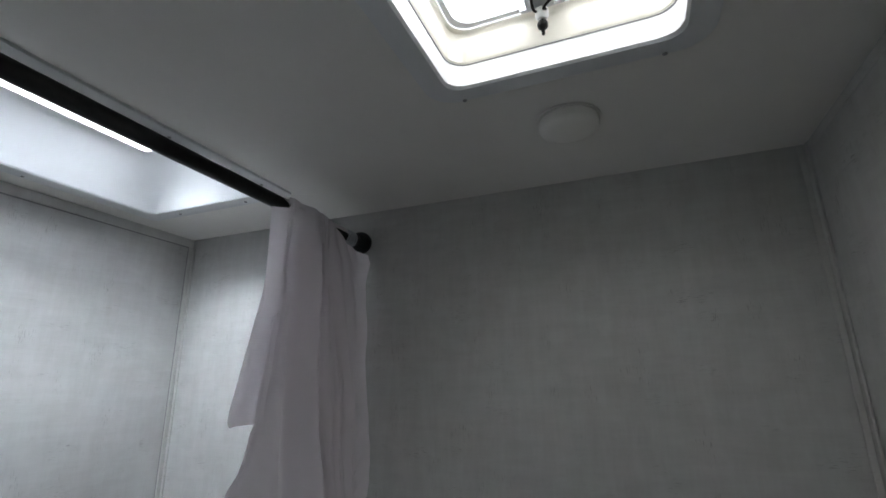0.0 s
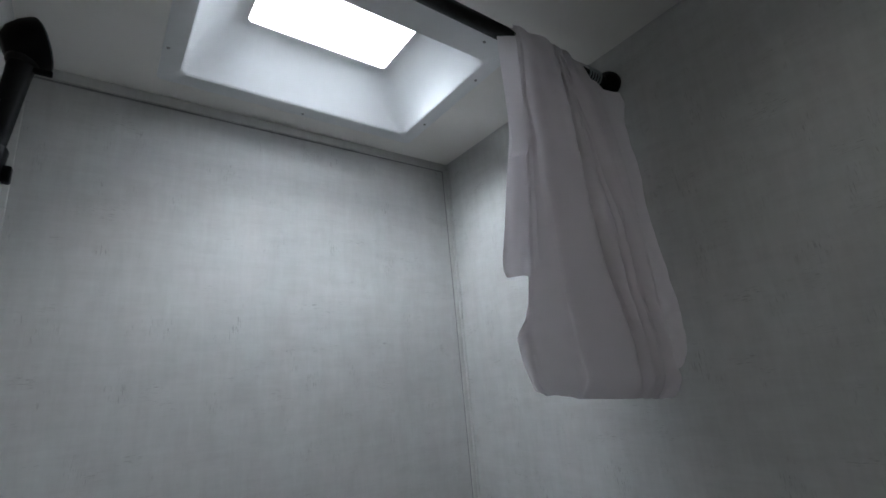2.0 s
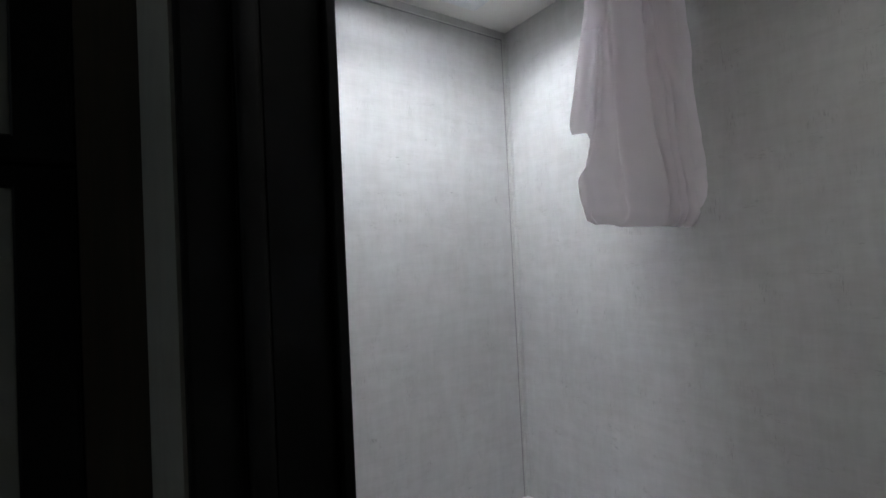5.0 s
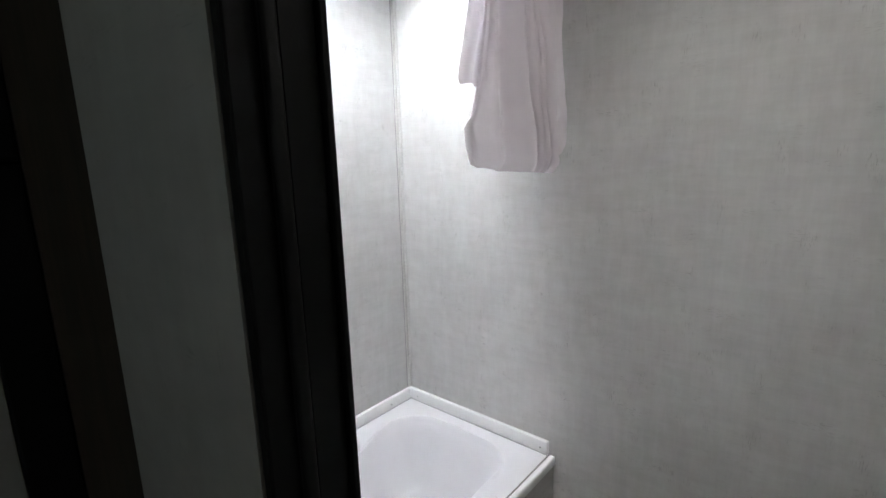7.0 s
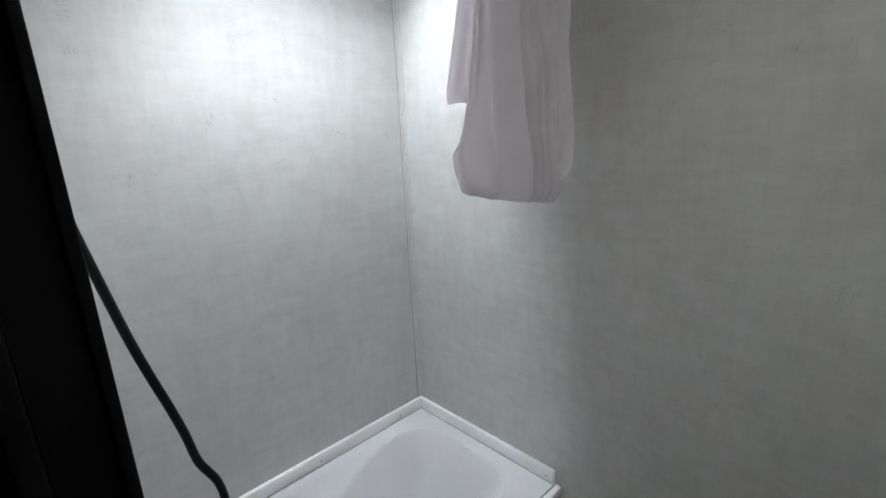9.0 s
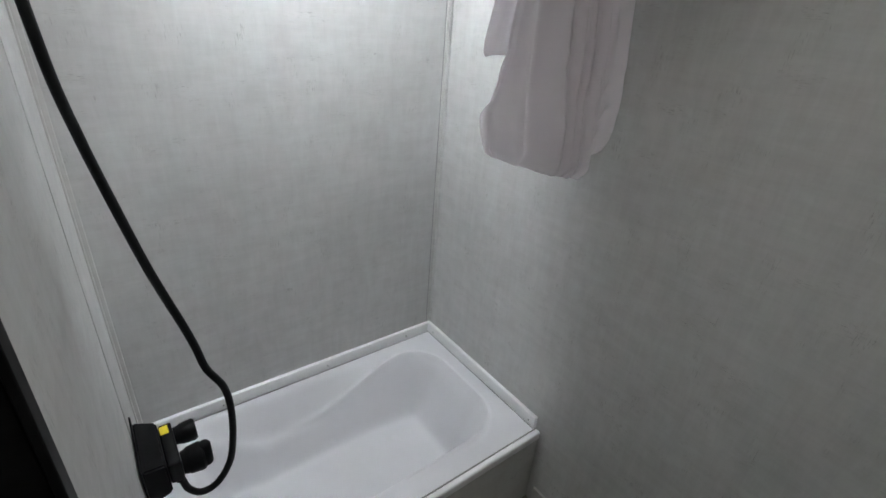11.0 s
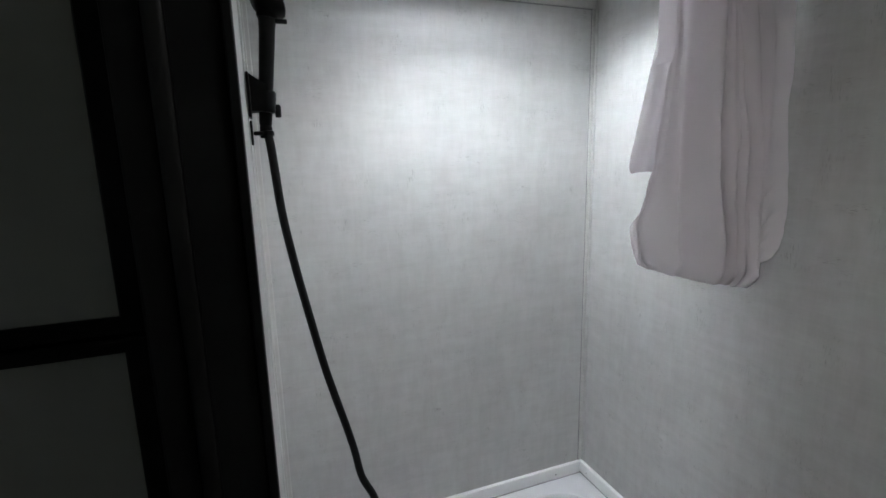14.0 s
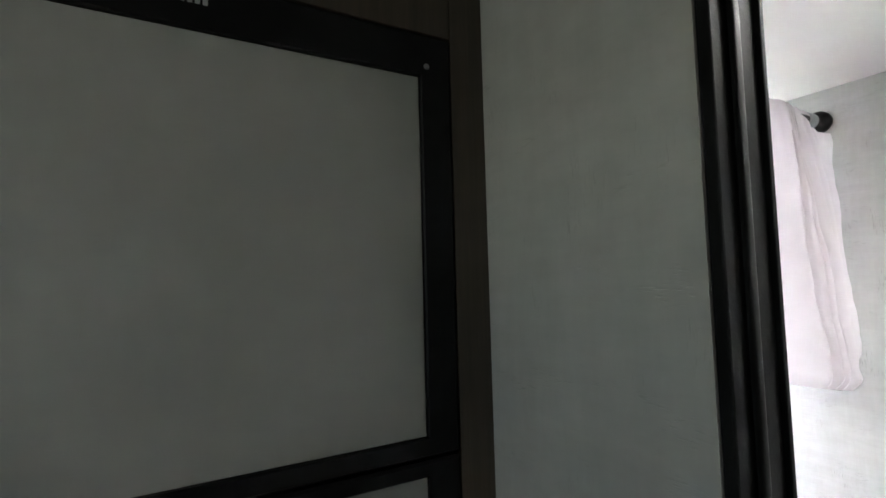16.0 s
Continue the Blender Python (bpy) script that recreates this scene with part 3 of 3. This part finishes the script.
for k in range(5):
    xk = -0.062 - 0.0085 * k
    ring = [Vector((xk + 0.0015 * math.sin(a), ROD_Y + 0.019 * math.cos(a), ROD_Z - 0.005 + 0.019 * math.sin(a))) for a in [2 * math.pi * i / 24 for i in range(25)]]
    rg = thing("curtain_ring", "thin steel curtain ring on the rod", "curtain ring", "curtain rings", at=(xk, ROD_Y, ROD_Z))
    part("ring", tube(ring, 0.0018, 8), M_STEEL, rg, "", True)


def interp(x, table):
    if x <= table[0][0]:
        return table[0][1]
    for (a, p), (c, q) in zip(table, table[1:]):
        if x <= c:
            u = (x - a) / (c - a)
            return p + (q - p) * u
    return table[-1][1]


def cloth_sheet(nu, nv, place):
    b = bmesh.new()
    g = [[b.verts.new(place(i / nu, j / nv)) for i in range(nu + 1)] for j in range(nv + 1)]
    for j in range(nv):
        for i in range(nu):
            b.faces.new((g[j][i], g[j][i + 1], g[j + 1][i + 1], g[j + 1][i]))
    return b


def hang(x, z):
    """Depth of the hanging cloth: its free side swings in over the tub, its middle bellies out."""
    v = max(0.0, (1.86 - z) / 0.65)
    a = min(1.0, max(0.0, (x + 0.31) / 0.13))
    a = a * a * (3 - 2 * a)
    inner, outer = ROD_Y - 0.018 + 0.1 * v, ROD_Y - 0.0195 - 0.064 * v
    return inner + (outer - inner) * a + (0.04 * v * (x + 0.1) / 0.1 if x > -0.1 else 0.0)


def pleated(columns, rows, fine=0.0):
    """Cloth from upright columns: each gives x by height, its top and foot, and how deep it is pushed in, by height."""
    b = bmesh.new()
    grid = []
    for xs, z1, z0, push in columns:
        col = []
        for j in range(rows + 1):
            x = xs(z0)
            z = z1 + (z0 + 0.006 * fine * noise.noise(Vector((x * 34, 2.0, 0.5))) - z1) * j / rows
            x = xs(z)
            curl = 0.016 * max(0.0, (z0 + 0.03 - z) / 0.03) ** 2
            crumple = fine * (noise.noise(Vector((x * 22, z * 9, 1.3))) * 0.006 + noise.noise(Vector((x * 48 + z * 14, z * 26, 4.0))) * (0.0018 + 0.0035 * max(0.0, (1.42 - z) / 0.22) ** 2))
            col.append(b.verts.new((x, hang(x, z) + push(z) + curl + crumple, z)))
        grid.append(col)
    for p, q in zip(grid, grid[1:]):
        for j in range(rows):
            b.faces.new((p[j], q[j], q[j + 1], p[j + 1]))
    return b


def swell(z, z1, z0, soft=0.05):
    """1 between two heights, easing to 0 at both ends."""
    t = max(0.0, min(1.0, (z1 - z) / soft, (z - z0) / soft))
    return t * t * (3 - 2 * t)


def make_curtain():
    cur = thing("shower_curtain", "pale lilac cloth shower curtain bunched and folded over its rod", "curtain", at=(-0.17, ROD_Y, ROD_Z))
    top = ROD_Z + 0.0155
    # the front panel: upright lines of the cloth, x by height
    edge = [(1.222, -0.27), (1.23, -0.284), (1.25, -0.297), (1.293, -0.314), (1.312, -0.319), (1.322, -0.315), (1.346, -0.3), (1.41, -0.294), (1.44, -0.288), (1.5, -0.292), (1.55, -0.291), (1.62, -0.294), (1.632, -0.284), (1.73, -0.29), (1.87, -0.312)]
    seam = [(1.215, -0.262), (1.24, -0.281), (1.322, -0.298), (1.42, -0.282), (1.62, -0.283), (1.87, -0.303)]
    ridge = [(1.2, -0.245), (1.33, -0.253), (1.44, -0.256), (1.55, -0.264), (1.64, -0.271), (1.73, -0.282), (1.87, -0.29)]
    broad = [(1.2, -0.222), (1.4, -0.232), (1.6, -0.238), (1.87, -0.25)]
    first = [(1.2, -0.203), (1.25, -0.203), (1.31, -0.202), (1.37, -0.207), (1.42, -0.212), (1.52, -0.212), (1.65, -0.206), (1.76, -0.202), (1.87, -0.206)]
    second = [(1.2, -0.193), (1.26, -0.193), (1.36, -0.19), (1.45, -0.186), (1.6, -0.19), (1.87, -0.194)]
    third = [(1.2, -0.178), (1.275, -0.178), (1.35, -0.173), (1.44, -0.165), (1.5, -0.165), (1.56, -0.173), (1.65, -0.182), (1.73, -0.187), (1.87, -0.188)]
    band = [(1.2, -0.155), (1.4, -0.14), (1.6, -0.132), (1.75, -0.135), (1.87, -0.165)]
    lap = [(1.2, -0.14), (1.28, -0.138), (1.43, -0.124), (1.5, -0.105), (1.6, -0.09), (1.69, -0.083), (1.77, -0.088), (1.81, -0.11), (1.87, -0.15)]

    def line(table, dx=0.0):
        return lambda z: interp(z, table) + dx

    def between(p, q, f):
        return lambda z: interp(z, p) * (1 - f) + interp(z, q) * f

    # line, top, foot, belly of the cloth after it, and its creases: (from, to, depth, half width)
    lines = [
        (edge, top, 1.225, 0.003, []),
        (seam, top, 1.224, -0.004, [(1.45, 1.18, 0.011, 0.003)]),
        (ridge, top, 1.218, 0.008, []),
        (broad, top, 1.211, -0.006, []),
        (first, top, 1.211, -0.004, [(1.8, 1.385, 0.05, 0.0042), (1.44, 1.215, 0.05, 0.004)]),
        (second, top - 0.001, 1.21, -0.004, [(1.47, 1.235, 0.045, 0.0036)]),
        (third, top - 0.003, 1.208, -0.01, [(1.78, 1.45, 0.024, 0.0045), (1.385, 1.25, 0.04, 0.0036)]),
        (band, 1.842, 1.206, -0.006, []),
        (lap, 1.812, 1.212, 0.0, []),
    ]
    cols = []
    for k, (ln, z1, z0, belly, folds) in enumerate(lines):
        def push(z, f=folds):
            return sum(d * swell(z, a, c) for a, c, d, w in f)

        if folds:
            w = max(f[3] for f in folds)
            cols += [(line(ln, -w), z1, z0, lambda z: 0.0), (line(ln, -0.8 * w), z1, z0, lambda z, p=push: 0.12 * p(z)), (line(ln, -0.5 * w), z1, z0, push), (line(ln, 0.5 * w), z1, z0, push), (line(ln, 0.8 * w), z1, z0, lambda z, p=push: 0.05 * p(z)), (line(ln, 1.3 * w), z1, z0, lambda z, p=push: -0.12 * p(z))]
        else:
            cols.append((line(ln), z1, z0, lambda z: 0.0))
        if k + 1 < len(lines):
            nx = lines[k + 1]
            steps = 9
            for i in range(1, steps):
                f = i / steps
                g = 0.06 + 0.88 * f
                cols.append((between(ln, nx[0], g), z1 + (nx[1] - z1) * g, z0 + (nx[2] - z0) * g, lambda z, f=f, y=belly: 1.6 * y * math.sin(math.pi * f) * (0.3 + min(1.0, (1.86 - z) / 0.4))))
    part("front_panel", pleated(cols, 150, 1.0), M_CLOTH, cur, "", True)

    # the part that hangs from the rings, behind the lapped edge, crumpled at its foot
    rim = [(1.2, -0.12), (1.235, -0.095), (1.26, -0.07), (1.3, -0.05), (1.34, -0.035), (1.42, -0.028), (1.48, -0.03), (1.55, -0.042), (1.6, -0.034), (1.68, -0.034), (1.74, -0.03), (1.79, -0.006), (1.83, -0.03)]
    start = [(1.2, -0.17), (1.5, -0.14), (1.85, -0.15)]
    cols = []
    for i in range(33):
        f = i / 32

        def dent(z, f=f):
            d = 0.022 + 0.008 * math.sin(f * 9 + 1)
            for fz, zc, slope, deep, half in ((0.55, 1.37, 0.5, 0.02, 0.013), (0.6, 1.315, 0.6, 0.022, 0.012), (0.5, 1.27, 0.5, 0.02, 0.012)):
                d += deep * math.exp(-((z - zc - slope * 0.12 * (f - fz)) / half) ** 2 - ((f - fz) / 0.2) ** 2)
            return d - 0.022 * f

        cols.append((between(start, rim, f), 1.822 - 0.012 * f, 1.213 + 0.04 * max(0.0, f - 0.2), dent))
    part("ring_panel", pleated(cols, 130, 1.0), M_CLOTH, cur, "", True)

    # a short flap turned back beside the panel, a longer one behind it
    outer = [(1.62, -0.3), (1.7, -0.318), (1.825, -0.339), (1.87, -0.343)]
    inner = [(1.62, -0.27), (1.73, -0.281), (1.87, -0.305)]
    cols = [(between(outer, inner, i / 8), top - 0.008, 1.627 + 0.004 * i / 8, lambda z, f=i / 8: 0.003 + 0.01 * (1 - f) ** 2) for i in range(9)]
    part("side_flap", pleated(cols, 24), M_CLOTH, cur, "", True)

    def back(u, v):
        foot = 1.421 + 0.004 * math.sin(u * 9)
        z = top - v * (top - foot)
        a = interp(z, [(1.42, -0.295), (1.432, -0.304), (1.455, -0.306), (1.56, -0.296), (1.68, -0.288), (1.87, -0.3)])
        x = a + (-0.06 - a) * u
        y = ROD_Y + 0.0155 + 0.078 * v ** 0.95 + 0.007 * math.sin(u * 22 + 1) * (0.3 + v) * min(1.0, u * 8) + noise.noise(Vector((x * 18, z * 9, 7.0))) * 0.004
        return (x, y, z)

    def cap(u, v):
        x = -0.312 + (-0.085 + 0.312) * u
        a = math.pi * v
        r = 0.0158 + 0.001 * noise.noise(Vector((x * 30, v * 2, 0)))
        return (x, ROD_Y - r * math.cos(a), ROD_Z + r * math.sin(a))

    def inner_fold(u, v):
        # cloth gathered between the outer panels
        z = top - 0.012 - v * (top - 0.012 - (1.235 - 0.02 * u))
        x = -0.252 + 0.012 * v + 0.165 * u
        return (x, hang(x, z) + 0.056 + 0.007 * math.sin(u * 15) * (0.2 + v) - 0.03 * (1 - v) ** 3, z)

    part("inner_panel", cloth_sheet(48, 50, inner_fold), M_CLOTH, cur, "", True)
    part("back_panel", cloth_sheet(60, 50, back), M_CLOTH, cur, "", True)
    part("rod_fold", cloth_sheet(40, 12, cap), M_CLOTH, cur, "", True)


make_curtain()


# ---------------------------------------------------------------- hand shower, hose and mixer
SY = -0.325  # plumb line of the shower fittings


def make_shower():
    holder = thing("shower_holder", "black plastic wall holder for the hand shower", "shower holder", at=(XC, SY, 1.58))
    part("back_plate", box(XC + 0.0025, XC + 0.008, SY - 0.022, SY + 0.022, 1.545, 1.625, 0.002), M_BLACK, holder)
    b = loft([[(XC + 0.0082, SY - 0.02, 1.556), (XC + 0.0082, SY + 0.02, 1.556), (XC + 0.0082, SY + 0.02, 1.622), (XC + 0.0082, SY - 0.02, 1.622)], [(XC + 0.036, SY - 0.018, 1.556), (XC + 0.036, SY + 0.018, 1.556), (XC + 0.04, SY + 0.018, 1.602), (XC + 0.04, SY - 0.018, 1.602)]], True)
    lathe([(0.0165, 0), (0.0185, 0.003), (0.0185, 0.036), (0.0165, 0.04)], axis((XC + 0.032, SY, 1.555), (0.1, 0, 1)), 24, bm=b)
    part("cradle", b, M_BLACK, holder, "", True)
    part("clamp_lever", box(XC + 0.049, XC + 0.06, SY - 0.006, SY + 0.006, 1.546, 1.57, 0.003), M_BLACK, holder)

    clip = thing("hose_clip", "small black plastic hose clip on the wall", "hose clip", at=(XC, SY + 0.02, 1.515))
    part("foot", box(XC + 0.0025, XC + 0.007, SY - 0.01, SY + 0.012, 1.495, 1.54, 0.002), M_BLACK, clip)
    b = box(XC + 0.0075, XC + 0.026, SY - 0.012, SY - 0.007, 1.5135, 1.5205, 0.002)
    box(XC + 0.0075, XC + 0.026, SY + 0.007, SY + 0.012, 1.5135, 1.5205, 0.002, bm=b)
    lathe([(0.011, 0), (0.0125, 0.001), (0.0125, 0.009), (0.011, 0.01)], axis((XC + 0.032, SY, 1.512), (0, 0, 1)), 20, bm=b)
    part("arm", b, M_BLACK, clip, "", True)

    hand = thing("hand_shower", "black plastic hand shower resting in its wall holder", "hand shower", at=(XC + 0.05, SY, 1.53))
    foot = Vector((XC + 0.03, SY, 1.53))
    way = Vector((0.1, 0.02, 1)).normalized()
    b = lathe([(0.0095, 0), (0.0115, 0.004), (0.0125, 0.03), (0.0135, 0.1), (0.0145, 0.175), (0.0165, 0.2)], axis(foot, way), 24)
    part("handle", b, M_BLACK, hand, "", True)
    neck = foot + way * 0.197
    b = lathe([(0.017, -0.004), (0.019, 0.0), (0.019, 0.006), (0.017, 0.01)], axis(neck, way), 24)
    part("collar", b, M_BLACK, hand, "", True)
    b = lathe([(0.015, -0.024), (0.027, -0.015), (0.035, 0.0), (0.0385, 0.014), (0.0385, 0.019), (0.035, 0.022), (0.0005, 0.023)], axis(neck + way * 0.03 + Vector((-0.004, 0, 0)), (0.72, 0.1, 0.3)), 32)
    part("head", b, M_BLACK, hand, "", True)
    part("spray_lever", box(neck.x + 0.012, neck.x + 0.034, SY - 0.004, SY + 0.004, neck.z - 0.012, neck.z - 0.004, 0.002), M_BLACK, hand)

    HY = -0.34
    line = smooth_line([foot + Vector((0, 0, 0.004)), (-0.993, HY + 0.008, 1.49), (-0.984, HY, 1.37), (-0.971, HY, 1.28), (-0.957, HY, 1.2), (-0.928, HY, 1.05), (-0.908, HY, 0.965), (-0.89, HY, 0.895), (-0.875, HY, 0.83), (-0.862, HY, 0.76), (-0.835, HY, 0.695), (-0.828, HY, 0.626), (-0.834, HY, 0.54), (-0.851, HY, 0.458), (-0.887, HY, 0.404), (-0.925, HY, 0.396), (-0.95, HY + 0.002, 0.424), (-0.958, HY + 0.003, 0.462)], 10)
    hose = thing("shower_hose", "black flexible shower hose looping down to the mixer", "hose", at=(-0.93, SY, 0.9))
    part("hose_pipe", tube(line, 0.0082, 14), M_RUBBER, hose, "", True)
    part("nut", lathe([(0.0105, 0), (0.0115, 0.002), (0.0115, 0.02), (0.0098, 0.024)], axis(foot + Vector((0, 0, -0.022)), (0.02, 0, 1)), 16), M_BLACK, hose, "", True)

    my, mz = -0.335, 0.558
    mixer = thing("shower_mixer", "black plastic two-knob shower mixer with a yellow label", "mixer tap", at=(XC, my, mz))
    part("wall_plate", box(XC + 0.0025, XC + 0.006, my - 0.088, my + 0.088, mz - 0.066, mz + 0.066, 0.0015), M_BLACK, mixer)
    b = loft([[(XC + 0.0062, y, z) for y, z in ((my - 0.08, mz - 0.052), (my + 0.08, mz - 0.052), (my + 0.08, mz + 0.054), (my - 0.08, mz + 0.054))], [(XC + 0.05, y, z) for y, z in ((my - 0.07, mz - 0.046), (my + 0.07, mz - 0.046), (my + 0.07, mz + 0.04), (my - 0.07, mz + 0.04))]], True)
    bmesh.ops.bevel(b, geom=b.edges[:], offset=0.004, segments=2, affect="EDGES")
    part("housing", b, M_BLACK, mixer, "", True)
    part("valve_body", box(XC + 0.0505, XC + 0.078, my - 0.064, my + 0.066, mz - 0.03, mz + 0.03, 0.005, 3), M_BLACK, mixer, "", True)
    part("label", box(XC + 0.052, XC + 0.07, my + 0.03, my + 0.056, mz + 0.0305, mz + 0.0315, 0.0002), M_YELLOW, mixer, "small yellow sticker with faint print")
    for yy, nub in ((my + 0.046, 0), (my - 0.042, 1)):
        g = 1.42 if nub else 1.15
        b = lathe([(r * g, h) for r, h in ((0.018, 0), (0.0185, 0.004), (0.0195, 0.01), (0.0215, 0.014), (0.0232, 0.04), (0.02, 0.046), (0.0005, 0.047))], axis((XC + 0.0785, yy, mz - 0.002), (1, 0, 0)), 20)
        knob = part("knob", b, M_BLACK, mixer, "", True)
        if nub:
            part("knob_lever", lathe([(0.012, 0), (0.0135, 0.004), (0.0135, 0.056), (0.01, 0.062), (0.004, 0.064)], axis((XC + 0.128, yy, mz - 0.03), (0, 0, 1)), 16), M_BLACK, knob, "", True)
    part("hose_outlet", lathe([(0.0125, 0), (0.0125, 0.02), (0.0105, 0.024), (0.0105, 0.05)], axis((XC + 0.054, my - 0.014, mz - 0.0305), (0.3, 0, -1)), 16), M_BLACK, mixer, "", True)


make_shower()


# ---------------------------------------------------------------- hall: fridge in its wooden surround
def make_fridge():
    fy = -0.665
    x0, x1 = -1.748, -1.145
    fr = thing("fridge", "two-door fridge with grey panels in black frames", "fridge", at=((x0 + x1) / 2, fy, 0.3))
    part("cabinet", box(x0 + 0.004, x1 - 0.004, fy + 0.03, fy + 0.4, 0.3, 1.767, 0.003), M_BLACK, fr)

    def door(z0, z1, logo):
        zt = z1 - (0.0522 if logo else 0.0182)
        ix0, ix1, iz0 = x0 + 0.042, x1 - 0.042, z0 + 0.0222
        rings = []
        for g, y in ((0.0, fy + 0.028), (0.0, fy + 0.001), (0.003, fy - 0.002)):
            rings.append([(x0 + g, y, z0 + g), (x1 - g, y, z0 + g), (x1 - g, y, z1 - g), (x0 + g, y, z1 - g)])
        for g, y in ((0.002, fy - 0.002), (0.0, fy), (0.0, fy + 0.028)):
            rings.append([(ix0 - g, y, iz0 - g), (ix1 + g, y, iz0 - g), (ix1 + g, y, zt + g), (ix0 - g, y, zt + g)])
        rings.append(rings[0])
        d = part("door", loft(rings), M_BLACK, fr, "black-framed fridge door")
        part("door_panel", box(x0 + 0.0422, x1 - 0.0422, fy + 0.004, fy + 0.02, z0 + 0.0224, zt - 0.0002, 0.001), M_FRIDGE, d, "flat grey panel insert")
        return d

    up = door(1.263, 1.773, True)
    door(0.32, 1.259, False)
    # maker's mark as a plain sign: a wedge and a row of bars
    for k in range(7):
        part("badge_bar", box(-1.467 + k * 0.0068, -1.4625 + k * 0.0068, fy - 0.0032, fy - 0.0021, 1.7455, 1.7535), M_PRINT, up)
    part("badge_mark", box(-1.487, -1.473, fy - 0.0032, fy - 0.0021, 1.747, 1.752, 0.0003), M_PRINT, up)
    screw(up, (-1.179, fy - 0.002, 1.733), (0, -1, 0), 0.0038)
    sur = thing("fridge_surround", "dark stained wood surround fitted around the fridge", "cabinet", at=((x0 + x1) / 2, fy, 0))
    part("stile", box(x1 + 0.0015, XH - 0.0005, fy + 0.0, fy + 0.022, 0, H - 0.0005, 0.001), M_WOOD, sur)
    part("stile", box(-1.7795, x0 - 0.0015, fy + 0.0, fy + 0.022, 0, H - 0.0005, 0.001), M_WOOD, sur)
    part("header", box(x0 - 0.001, x1 + 0.001, fy + 0.0, fy + 0.022, 1.776, H - 0.0005, 0.001), M_WOOD, sur)
    part("lower_panel", box(x0 - 0.001, x1 + 0.001, fy + 0.0, fy + 0.022, 0, 0.317, 0.001), M_WOOD, sur)


make_fridge()
# hall side of the shower wall
solid("wall_panel_hall", box(XH - 0.0025, XH - 0.0003, YJ - 0.0, -0.6655, 0, H - 0.0005), M_HALL, "grey vinyl wall panel beside the doorway", "wall panel", "structure")
